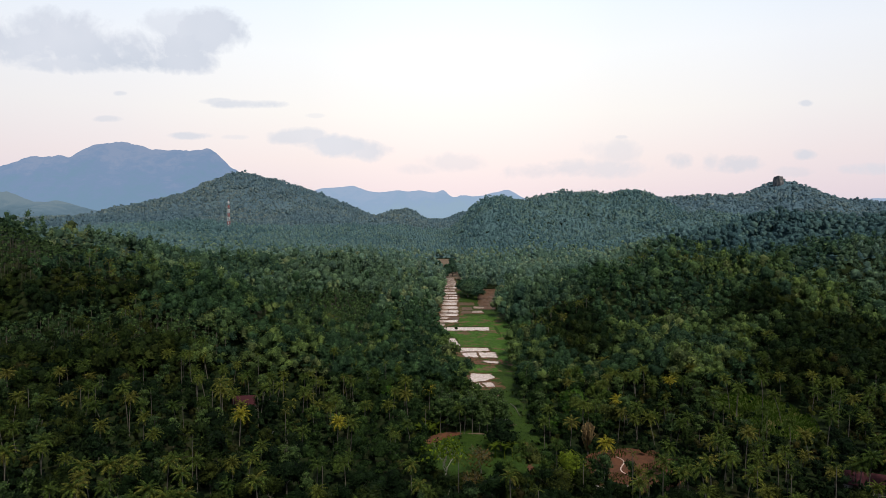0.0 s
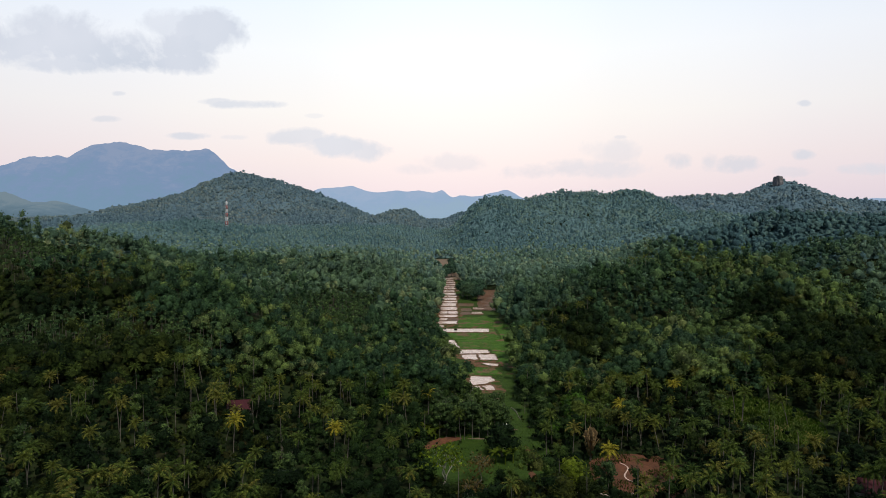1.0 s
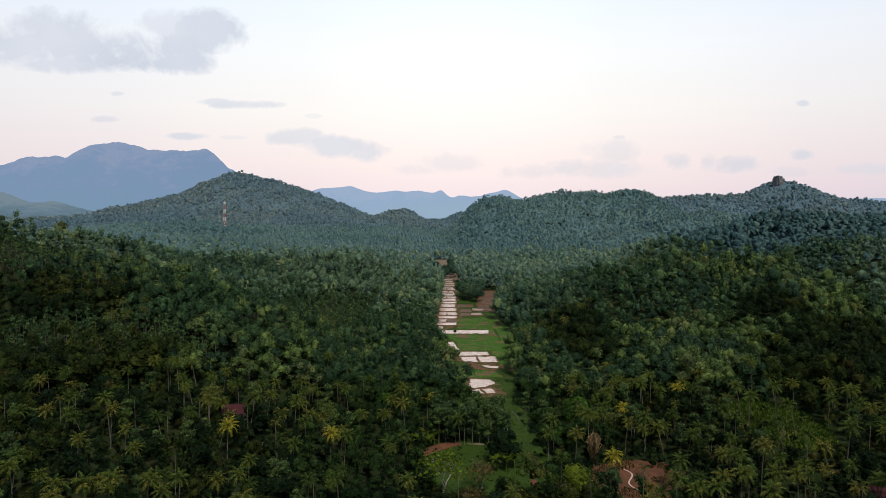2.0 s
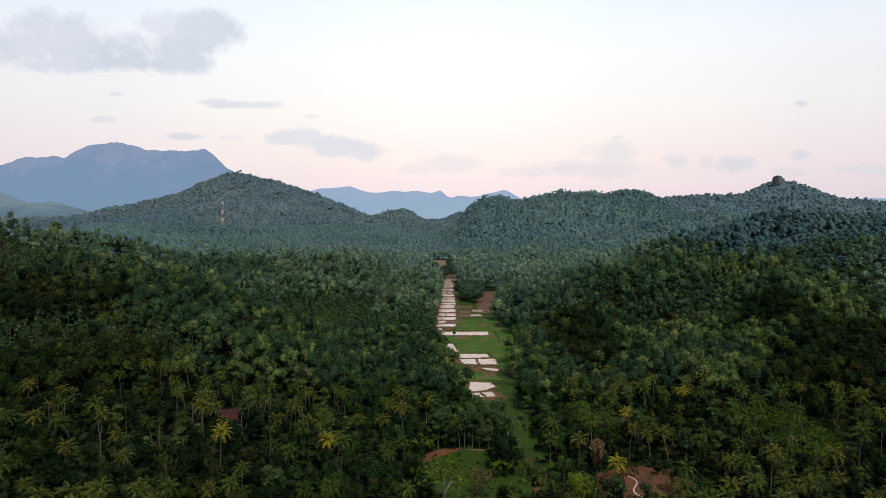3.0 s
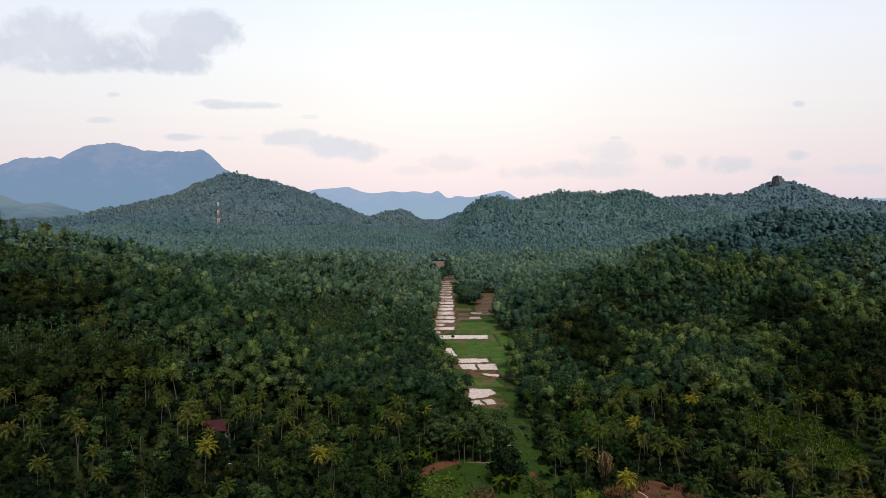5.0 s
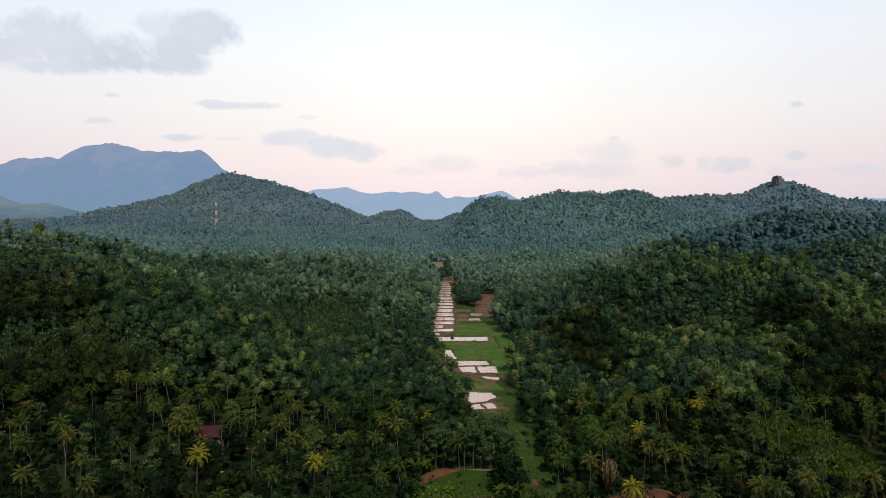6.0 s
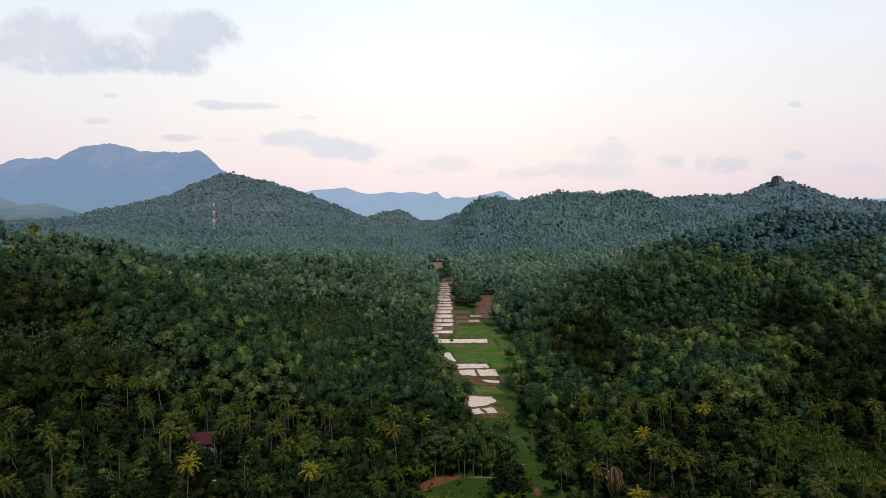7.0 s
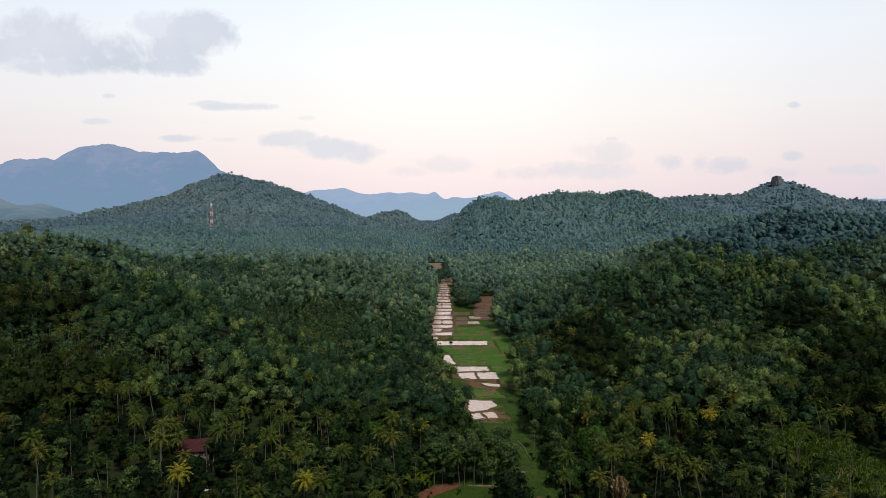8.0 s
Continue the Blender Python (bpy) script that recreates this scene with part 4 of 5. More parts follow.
def canopy(name, label, mat, r0, r1, rings, lift, bumps, shade_tinted_only=False):
    """A leaf sheet added under the far crowns, which rise out of it."""
    a, r = np.meshgrid(np.radians(np.linspace(-41, 41, 300)), np.geomspace(r0, r1, rings))
    x, y = r * np.sin(a), r * np.cos(a)
    z = ground(x, y) + lift + bumps * (value_noise(x, y, 11) - 0.5) + bumps * 0.7 * (value_noise(x, y, 5) - 0.5)
    dark = np.zeros(x.shape, bool)
    for hx, hy, sx, sy in SHADE_HILLS:
        dark |= ((x - hx) / sx) ** 2 + ((y - hy) / sy) ** 2 < 0.85
    z = np.where((dark != shade_tinted_only) | is_open(x, y) | (np.abs(x - axis_x(y)) < 30) & (y < 890) | (np.abs(x - axis_x(y)) < 75) & (y < 690), ground(x, y) - 2, z)
    z[0], z[-1] = ground(x[0], y[0]) - 2, ground(x[-1], y[-1]) - 2
    i, j = np.meshgrid(np.arange(299), np.arange(rings - 1))
    p = (j * 300 + i).ravel()
    tri = np.concatenate([np.stack([p, p + 301, p + 1], 1), np.stack([p, p + 300, p + 301], 1)])
    tone = np.clip(value_noise(x + 300, y, 45) * 0.75 + 0.1, 0, 1).ravel()
    ob = part(name, mesh_from(name, np.stack([x, y, z], 2).reshape(-1, 3), tri, tone, True), mat)
    return tagged(ob, label, "woodland", kind="stuff")


# added sheets that keep the gaps between far crowns from going dark, like haze
canopy("valley_canopy", "haze-tinted leaf sheet filling gaps in the upper valley woods", HAZE_LEAF_BETWEEN, 600, 880, 50, 4.0, 4)
canopy("ridge_canopy", "haze-tinted leaf sheet filling gaps in the far ridge woods", HAZE_LEAF_FAR, 860, 1440, 110, 2.0, 4)
canopy("evergreen_canopy", "shade-tinted leaf sheet filling gaps in the dark hill woods", LEAF_SHADE_TINT_FAR, 560, 900, 60, 2.0, 4, True)
canopy("hill_canopy", "haze-tinted leaf sheet filling gaps in the distant hill woods", HAZE_LEAF_HILL, 1425, 2300, 100, 8.0, 5)
i, j = np.meshgrid(np.arange(-26, 27), np.arange(-24, 13))
xb, yb = i.ravel() * 14.0 + tr.uniform(-6, 6, i.size), j.ravel() * 14.0 + tr.uniform(-6, 6, i.size)
keep = (np.abs(np.arctan2(xb, yb)) > radians(41)) & (np.hypot(xb, yb) > 95)
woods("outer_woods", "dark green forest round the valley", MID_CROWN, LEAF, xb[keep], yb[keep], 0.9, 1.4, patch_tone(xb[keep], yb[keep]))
i, j = np.meshgrid(np.arange(-14, 15), np.arange(-14, 15))
xb, yb = i.ravel() * 8.5 + tr.uniform(-3, 3, i.size), j.ravel() * 8.5 + tr.uniform(-3, 3, i.size)
keep = np.hypot(xb, yb) < 96
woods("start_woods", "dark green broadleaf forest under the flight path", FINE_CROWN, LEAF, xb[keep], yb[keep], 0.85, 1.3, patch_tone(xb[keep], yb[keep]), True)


# ---- trees of the near woods, each a thing of its own ----
def broadleaf(r, width, height, base, n, size, mat, bark, label, forks=4, lumps=9, name="broadleaf_tree"):
    t = thing(name, label, "tree", group="valley trees")
    part("trunk", mesh_from("trunk", *limbs_of(r, base + height * 0.2, 0.5, 0.14 + width * 0.018, forks, width * 0.28, height * 0.4)), bark, t)
    part("crown", mesh_from("crown", *crown_of(r, width, height, base, lumps, n, size)), mat, t)
    return t


def rubber(r, height, label):
    t = thing("rubber_tree", label, "tree", group="rubber trees")
    part("trunk", mesh_from("trunk", *limbs_of(r, height * 0.72, 0.4, 0.10, 3, 1.0, height * 0.2)), BARK_PALE, t)
    part("crown", mesh_from("crown", *crown_of(r, 4.4, height * 1.0, height * 0.0, 13, 620, 0.36, True, 5, 2, (0.17, 0.27), 0.34)), LEAF_STAND, t)
    return t


def palm(r, height, lean, mat, label, fronds=24, length=3.7, name="coconut_palm"):
    t = thing(name, label, "palm tree", group="coconut palms")
    s = np.linspace(-0.04, 1, 8)
    path = np.stack([lean * s.clip(0, 1) ** 1.6, 0.25 * np.sin(3 * s), height * s], 1)
    part("trunk", mesh_from("trunk", *tube(path, 0.16 - 0.06 * s.clip(0, 1), 5)), BARK_PALE, t, "slender pale trunk")
    tip = path[-1]
    out = []
    for k in range(fronds):
        lift = 1.45 - 1.85 * k / fronds + r.uniform(-0.12, 0.12)
        out.append(turned(frond(r, length * r.uniform(0.82, 1.1), lift), k * 2.399 + r.uniform(-0.2, 0.2), tip, r.uniform(-0.4, 0.4)))
    part("crown", mesh_from("crown", *joined(out)), mat, t)
    nuts = [lump(tip + (0.35 * math.cos(a), 0.35 * math.sin(a), -0.42), 0.19, 1.0, 2, 5) for a in (0, 1.3, 2.5, 3.7, 5.0)]
    part("nut_cluster", mesh_from("nut_cluster", *joined(nuts)), BROWN_LEAF, t)
    return t


def fronded_palm(r, height, lean, mat, label, name="coconut_palm", group="coconut palms"):
    """A near palm: every frond is a leaf of its own on the growing heart."""
    t = thing(name, label, "palm tree", group=group)
    s = np.linspace(-0.04, 1, 9)
    path = np.stack([lean * s.clip(0, 1) ** 1.6, 0.25 * np.sin(3 * s), height * s], 1)
    part("trunk", mesh_from("trunk", *tube(path, 0.17 - 0.06 * s.clip(0, 1), 7)), BARK_PALE, t, "slender pale trunk")
    tip = path[-1]
    heart = part("crown", mesh_from("crown", *joined([tube([tip - (0, 0, 0.5), tip + (0, 0, 0.3), tip + (0, 0, 1.3)], (0.22, 0.2, 0.04), 6)])), mat, t)
    for k in range(24):
        me = mesh_from("frond", *frond(r, 3.7 * r.uniform(0.82, 1.1), 1.45 - 1.85 * k / 24 + r.uniform(-0.12, 0.12), 14))
        part("frond", me, mat, heart, m=pose(*tip, r.uniform(-14, 14), 0, math.degrees(k * 2.399 + r.uniform(-0.2, 0.2))))
    nuts = [lump(tip + (0.35 * math.cos(a), 0.35 * math.sin(a), -0.42), 0.19, 1.0, 2, 5) for a in (0, 1.3, 2.5, 3.7, 5.0)]
    part("nut_cluster", mesh_from("nut_cluster", *joined(nuts)), BROWN_LEAF, t)
    return t


def areca(r, height):
    t = thing("areca_palm", "slim straight areca palm with a small feathery top", "palm tree", group="areca palms")
    s = np.linspace(-0.03, 1, 6)
    part("trunk", mesh_from("trunk", *tube(np.stack([0.15 * s, 0 * s, height * s], 1), 0.10 - 0.03 * s.clip(0, 1), 5)), BARK_PALE, t)
    part("crown", mesh_from("crown", *joined([turned(frond(r, 2.0, 1.2 - 0.2 * k, 7, 0.5), k * 2.399, (0.15, 0, height)) for k in range(8)])), PALM, t)
    return t


def at(x, y, turn=0.0, size=1.0, tall=None, sink=0.15):
    """A pose on the ground."""
    return Matrix.Translation((x, y, float(ground(x, y)) - sink)) @ Matrix.Rotation(turn, 4, "Z") @ Matrix.Diagonal((size, size, tall or size, 1))


nr_ = np.random.default_rng(31)
B_LABEL = "leafy dark green broadleaf tree in the valley woods"
BROAD = [broadleaf(nr_, w, h, b, n, s, LEAF, BARK, B_LABEL) for w, h, b, n, s in
         ((8.0, 7.5, 3.5, 900, 0.42), (6.6, 8.5, 4.0, 800, 0.38), (8.8, 7.0, 4.0, 1000, 0.42), (5.8, 7.5, 3.5, 700, 0.36), (7.2, 6.0, 2.0, 800, 0.40), (6.2, 10.0, 4.5, 850, 0.38), (4.8, 4.2, 0.8, 560, 0.32))]
RUBBER = [rubber(nr_, h, "slender rubber tree with a pale trunk and narrow crown") for h in (12.5, 14.0, 11.5)]
PALMS = [palm(nr_, h, le, PALM, "tall coconut palm with arching green fronds") for h, le in ((11.0, 0.6), (12.0, 1.8), (9.5, 2.6), (13.0, 1.0), (8.5, 0.4))]
GOLD = [fronded_palm(nr_, h, le, PALM_GOLD, "coconut palm with golden yellow fronds", "golden_palm", "golden palms") for h, le in ((7.2, 0.2), (9.0, 0.5), (12.0, 0.6))]
TALL = [fronded_palm(nr_, h, le, PALM, "tall coconut palm with arching green fronds") for h, le in ((11.0, 0.6), (12.5, 1.8), (9.5, 1.2))]
ARECA = [areca(nr_, h) for h in (10.0, 12.0)]
used = set()


def plant(proto, m):
    """The prototype itself at its first place, copies after that."""
    if proto.name in used:
        return copy_thing(proto, m)
    used.add(proto.name)
    proto.matrix_basis = m
    return proto


LEFT_PALMS = [(-126, 192), (-148, 209), (-146, 214), (-115, 198), (-136, 223), (-143, 250), (-152, 252), (-141, 240), (-96, 187), (-105, 235), (-100, 236),
              (-95, 245), (-77, 212), (-71, 198), (-71, 224), (-59, 216), (-102, 154), (-113, 162), (-103, 143), (-75, 148), (-68, 149), (-80, 147),
              (-83, 143), (-80, 132), (-66, 138), (-61, 144), (-57, 134), (-61, 133), (-50, 155), (-44, 144), (-18, 219), (-12, 213), (-42, 200),
              (-10, 191), (-8, 159), (-5, 150), (-49, 214), (-78, 196), (-64, 226)]
RIGHT_PALMS = [(6, 206), (50, 250), (17, 150), (46, 199), (60, 230), (69, 245), (72, 228), (79, 238), (88, 227), (96, 235), (105, 234), (117, 246),
               (116, 239), (139, 262), (129, 263), (136, 252), (125, 235), (109, 209), (112, 203), (98, 205), (88, 200), (63, 199), (71, 199), (63, 170),
               (59, 153), (65, 150), (73, 158), (70, 159), (83, 167), (83, 161), (75, 150), (77, 176), (90, 160), (108, 172), (102, 151), (48, 147), (102, 169)]
GROVE_PALMS = [(135, 269), (124, 241), (120, 230), (102, 218), (101, 210), (68, 270), (68, 250), (62, 236), (74, 236), (80, 244),
               (78, 259), (106, 244), (89, 236), (-95, 232), (-92, 240), (-87, 224), (-91, 226), (-79, 219), (-73, 213), (-63, 212),
               (-100, 194), (-48, 268), (-40, 265), (-34, 284), (-21, 270), (-14, 228), (-18, 208), (-60, 231), (-49, 220)]
GOLD_PALMS = [(-61, 183), (-32, 186), (48, 181), (63, 221), (85, 231), (-5, 232), (-57, 128)]
GOLD_KIND = (2, 2, 0, 0, 1, 1, 1)
for px, py in LEFT_PALMS + RIGHT_PALMS + GROVE_PALMS:
    near = math.hypot(px, py) < 178
    plant(TALL[tr.integers(0, 3)] if near else PALMS[tr.integers(0, 5)], at(px, py, tr.uniform(0, 6.28), tr.uniform(0.88, 1.02)))
for k, (px, py) in enumerate(GOLD_PALMS):
    plant(GOLD[GOLD_KIND[k]], at(px, py, tr.uniform(0, 6.28), tr.uniform(0.95, 1.03)))

taken = np.array(LEFT_PALMS + RIGHT_PALMS + GROVE_PALMS + GOLD_PALMS, float)
x, y = tree_spots(95, 258, 5.8, 41)
inside = np.hypot(x, y) < 255
x, y = x[inside], y[inside]
near_palm = np.hypot(x[:, None] - taken[:, 0], y[:, None] - taken[:, 1]).min(1)
palm_chance = np.where((x < -25) & (y < 250), 0.24, np.where((x > 45) & (y < 260), 0.36, 0.08)) * (0.3 + 1.4 * value_noise(x + 40, y + 900, 25))
SINGLES = np.array([(0.5, 169), (0.5, 163), (0, 157), (11, 174), (11, 166), (45, 191), (45, 184), (46, 177), (18.5, 194), (18.5, 187), (34.5, 168), (48, 178), (48, 171), (-61, 183), (-61, 177)], float)
near_single = np.hypot(x[:, None] - SINGLES[:, 0], y[:, None] - SINGLES[:, 1]).min(1)
rest, low_rest, margin = [], [], []
for k in range(len(x)):
    if near_single[k] < 4.5:
        continue
    if near_palm[k] < 2.6:
        continue
    turn, c = tr.uniform(0, 6.283), tr.random()
    if (y[k] > 205) and (y[k] < 228) and (-3 < x[k] < 22):
        continue
    if c < palm_chance[k]:
        plant(PALMS[tr.integers(0, 5)], at(x[k], y[k], turn, tr.uniform(0.74, 0.94)))
    elif c < palm_chance[k] + 0.05:
        plant(ARECA[tr.integers(0, 2)], at(x[k], y[k], turn, tr.uniform(0.8, 1.15)))
    elif c < palm_chance[k] + 0.13:
        plant(RUBBER[tr.integers(0, 3)], at(x[k], y[k], turn, tr.uniform(0.8, 1.1)))
    elif math.hypot(x[k], y[k]) > 168:
        if near_palm[k] < 4.4 and tr.random() < 0.6:
            continue
        (margin if abs(x[k] - 12) < 52 else low_rest if near_palm[k] < 8.5 else rest).append((x[k], y[k]))
    else:
        close = 0.62 if near_palm[k] < 5 or is_open(x[k], y[k] - 7) else 1.0
        plant(BROAD[tr.integers(0, 7)], at(x[k], y[k], turn, close * tr.uniform(0.7, 1.08), close * tr.uniform(0.68, 1.05)))

NEAR_CROWN = [crown_of(nr_, w, h, b, 6, 230, 0.42, True, 5, 2, (0.21, 0.34), 0.34) for w, h, b in ((7.5, 8.5, 2.5), (6.2, 9.5, 3), (8, 8, 3), (5.5, 9, 3.5), (6.8, 7.5, 1.5), (6, 11, 3.5))]
rest, low_rest, margin = np.array(rest), np.array(low_rest), np.array(margin)
woods("margin_woods", "fresh green broadleaf trees along the valley meadow", NEAR_CROWN, LEAF_MARGIN, margin[:, 0], margin[:, 1], 0.55, 0.95, patch_tone(margin[:, 0], margin[:, 1]), True)
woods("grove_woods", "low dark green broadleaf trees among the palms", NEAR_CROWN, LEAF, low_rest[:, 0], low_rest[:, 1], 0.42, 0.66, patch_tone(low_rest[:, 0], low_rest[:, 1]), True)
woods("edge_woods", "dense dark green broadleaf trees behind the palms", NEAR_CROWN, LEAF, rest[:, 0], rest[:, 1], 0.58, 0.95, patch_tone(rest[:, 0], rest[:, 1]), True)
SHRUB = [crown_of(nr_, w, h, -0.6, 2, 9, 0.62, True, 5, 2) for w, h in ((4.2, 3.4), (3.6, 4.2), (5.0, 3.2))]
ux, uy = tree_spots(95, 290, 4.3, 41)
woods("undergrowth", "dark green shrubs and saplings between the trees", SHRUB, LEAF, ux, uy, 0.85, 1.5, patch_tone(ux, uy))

# the planted stand of young rubber that crosses the valley
for row in range(4):
    for col in range(9):
        plant(RUBBER[tr.integers(0, 3)], at(-1.0 + col * 2.7 + tr.uniform(-0.5, 0.5), 209 + row * 4.2 + tr.uniform(-0.6, 0.6), tr.uniform(0, 6.28), tr.uniform(0.9, 1.05), tr.uniform(0.98, 1.15)))

# rubber plantation on the slope, in rows
px_, py_ = tree_spots(255, 480, 4.0, 41)
rows_ = (px_ < -45) & (py_ > 255) & (py_ < 470) & (value_noise(px_ + 70, py_ + 20, 80) > 0.33)
px_, py_ = px_[rows_], py_[rows_]
px_ = np.round((px_ + py_ * 0.25) / 4.4) * 4.4 - py_ * 0.25 + tr.uniform(-0.5, 0.5, len(px_))
PL_CROWN = [crown_of(cr, 4.3, h * 0.62, h * 0.36, 4, 26, 0.6, True, 5, 2, (0.2, 0.32), 0.3) for h in (12, 13, 14)]
PL_TRUNK = [tube([(0, 0, -0.4), (0.1, 0, h * 0.4), (0.1, 0.1, h * 0.75)], (0.13, 0.11, 0.07), 4) for h in (12, 13, 14)]
which = tr.integers(0, 3, len(px_))
sc, tn_ = tr.uniform(0.8, 1.1, len(px_)), tr.uniform(0, 6.28, len(px_))
plantation = thing("rubber_plantation", "rows of slender rubber trees on the hillside", "plantation", kind="stuff")
for nm, pro, mt in (("crowns", PL_CROWN, LEAF_RUBBER), ("trunks", PL_TRUNK, BARK_DULL)):
    co, tri, tn = scattered(pro, which, px_, py_, ground(px_, py_) - 0.2, sc, sc, tn_, patch_tone(px_, py_))
    part(nm, mesh_from(nm, co, tri, tn), mt, plantation)

# palm groves further off
gx_, gy_ = tree_spots(255, 640, 8.0, 41)
sel = (value_noise(gx_ + 900, gy_ + 100, 38) > 0.80) & (tr.random(len(gx_)) < 0.7)
gx_, gy_ = gx_[sel], gy_[sel]


def plain_palm(r, h):
    s = np.linspace(-0.04, 1, 4)
    out = [turned(frond(r, 3.6, 1.4 - 1.75 * k / 13, 6, 0.9, False), k * 2.399, (0.6, 0, h)) for k in range(13)]
    return joined(out), tube(np.stack([0.6 * s ** 2, 0 * s, h * s], 1), 0.13 - 0.04 * s.clip(0, 1), 4)


PLAIN = [plain_palm(cr, h) for h in (11, 13, 14.5)]
which = tr.integers(0, 3, len(gx_))
sc, tn_ = tr.uniform(0.8, 1.15, len(gx_)), tr.uniform(0, 6.28, len(gx_))
groves = thing("palm_grove", "scattered coconut palms standing over the forest", "palm grove", kind="stuff")
for nm, k, mt in (("crowns", 0, PALM), ("trunks", 1, BARK_DULL)):
    co, tri, tn = scattered([p[k] for p in PLAIN], which, gx_, gy_, ground(gx_, gy_) - 0.2, sc, sc, tn_, patch_tone(gx_, gy_))
    part(nm, mesh_from(nm, co, tri, tn), mt, groves)


# trees that crowd round the house
for k, (bx, by, sz) in enumerate([(-76.5, 211, 0.7), (-71.5, 208.5, 0.62), (-64, 212, 0.7), (-79, 217, 0.8), (-66, 209, 0.55), (-55.5, 191, 0.58), (-52, 193, 0.55), (-59.5, 191.5, 0.6)]):
    plant(BROAD[(k * 2 + 1) % 7], at(bx, by, k * 1.3, sz))

# ---- single trees along the clearing ----
umbrella = thing("umbrella_tree", "spreading tree with bare pale limbs under a thin lime crown", "tree", at(0.5, 169))
part("trunk", mesh_from("trunk", *joined(branching(nr_, np.array([0, 0, -0.3]), np.array([0.1, 0, 1.0]), 4.2, 0.3, 4))), BARK_WHITE, umbrella)
part("crown", mesh_from("crown", *crown_of(nr_, 12, 4.2, 7.4, 13, 330, 0.6, False)), LIME_LEAF, umbrella)
creeper = thing("creeper_clad_tree", "dead tree wrapped in dry tan creepers", "tree", at(45.3, 191))
part("trunk", mesh_from("trunk", *limbs_of(nr_, 6.0, 0.3, 0.3, 5, 1.6, 3.5)), BARK_PALE, creeper)
strands = []
for k in range(70):
    a, top, low = nr_.uniform(0, 6.283), nr_.uniform(7.0, 10.6), nr_.uniform(1.2, 4.5)
    w = nr_.uniform(0.9, 2.3)
    strands.append(tube([(0.5 * w * math.cos(a), 0.5 * w * math.sin(a), top), (w * math.cos(a), w * math.sin(a), top - 1.4), (0.75 * w * math.cos(a), 0.75 * w * math.sin(a), (top + low) / 2),
                         (0.25 * w * math.cos(a), 0.25 * w * math.sin(a), low)], (0.05, 0.13, 0.11, 0.05), 4))
part("creeper", mesh_from("creeper", *joined(strands + [crown_of(nr_, 3.6, 3.4, 6.6, 5, 160, 0.4, False)])), DRY, creeper, "dry tan hanging creeper")
for bx, by, sz in ((11, 174, 1.0), (8, 163, 0.8)):
    t = thing("bare_tree", "thin tree with sparse brown foliage", "tree", at(bx, by, 0.4, sz), group="bare trees")
    part("trunk", mesh_from("trunk", *joined(branching(nr_, np.array([0, 0, -0.3]), np.array([0, 0.1, 1.0]), 3.0, 0.2, 4))), BARK, t)
    part("crown", mesh_from("crown", *crown_of(nr_, 9.5, 6, 2.0, 9, 260, 0.5, False)), BROWN_LEAF, t)
dome = broadleaf(nr_, 8.5, 9.5, -0.6, 620, 0.55, LEAF, BARK, "round dense dark green tree at the meadow's edge", name="round_tree")
dome.matrix_basis = at(18.5, 194, 0, 1.15)
bamboo = broadleaf(nr_, 9.5, 9.0, 1.0, 520, 0.55, LIME_LEAF, BARK, "yellow-green bamboo clump beside the cleared yard", 5, 10, "bamboo_clump")
bamboo.matrix_basis = at(34.5, 168)
VIVID = broadleaf(nr_, 8.5, 8.5, 1.0, 620, 0.55, BRIGHT_LEAF, BARK, "vivid fresh green tree beside the valley", name="bright_tree")
for k, (bx, by, sz) in enumerate([(49, 229, 1.05), (45, 216, 0.85), (38, 206, 0.7), (57, 262, 0.9), (-22, 240, 0.8)]):
    plant(VIVID, at(bx, by, k * 2.1, sz))
# reuses the shade-tinted leaf colour for these dark trees
BIG = broadleaf(nr_, 12, 12.5, 0.2, 900, 0.7, LEAF_SHADE_TINT, BARK, "large dark tree standing among the terraces", name="field_tree")
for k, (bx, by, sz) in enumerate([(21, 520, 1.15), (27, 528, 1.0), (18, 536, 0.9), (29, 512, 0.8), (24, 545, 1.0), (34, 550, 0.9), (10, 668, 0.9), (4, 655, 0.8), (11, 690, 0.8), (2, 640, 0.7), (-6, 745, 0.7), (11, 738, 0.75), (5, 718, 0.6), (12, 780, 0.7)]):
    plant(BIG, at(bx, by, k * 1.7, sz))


def banana_leaf(r, length):
    s = np.linspace(0, 1, 6)
    ang = 1.15 - 1.7 * s
    px = np.concatenate([[0], np.cumsum(np.cos(ang[:-1]) * length / 5)])
    pz = np.concatenate([[0], np.cumsum(np.sin(ang[:-1]) * length / 5)])
    w = 0.42 * np.sin(0.35 + 2.7 * s)
    co = np.concatenate([np.stack([px, w, pz + 0.12], 1), np.stack([px, 0 * px, pz], 1), np.stack([px, -w, pz + 0.12], 1)])
    k = np.arange(5)
    tri = np.concatenate([np.stack([a + k, a + k + 1, a + k + 7], 1) for a in (0, 6)] + [np.stack([a + k, a + k + 7, a + k + 6], 1) for a in (0, 6)])
    return co, tri


BANANA = thing("banana_plant", "banana plant with broad arching green leaves", "banana plant", group="banana plants")
part("stem", mesh_from("stem", *tube([(0, 0, -0.2), (0.1, 0, 1.5), (0.1, 0, 2.8)], (0.2, 0.16, 0.1), 6)), LIME_LEAF, BANANA)
leaf_mesh = mesh_from("leaf", *banana_leaf(nr_, 2.8))
for k in range(8):
    part("leaf", leaf_mesh, LIME_LEAF, BANANA, m=pose(0.1, 0, 2.6, 0, (-14, 6, 18)[k % 3], k * 137.5))
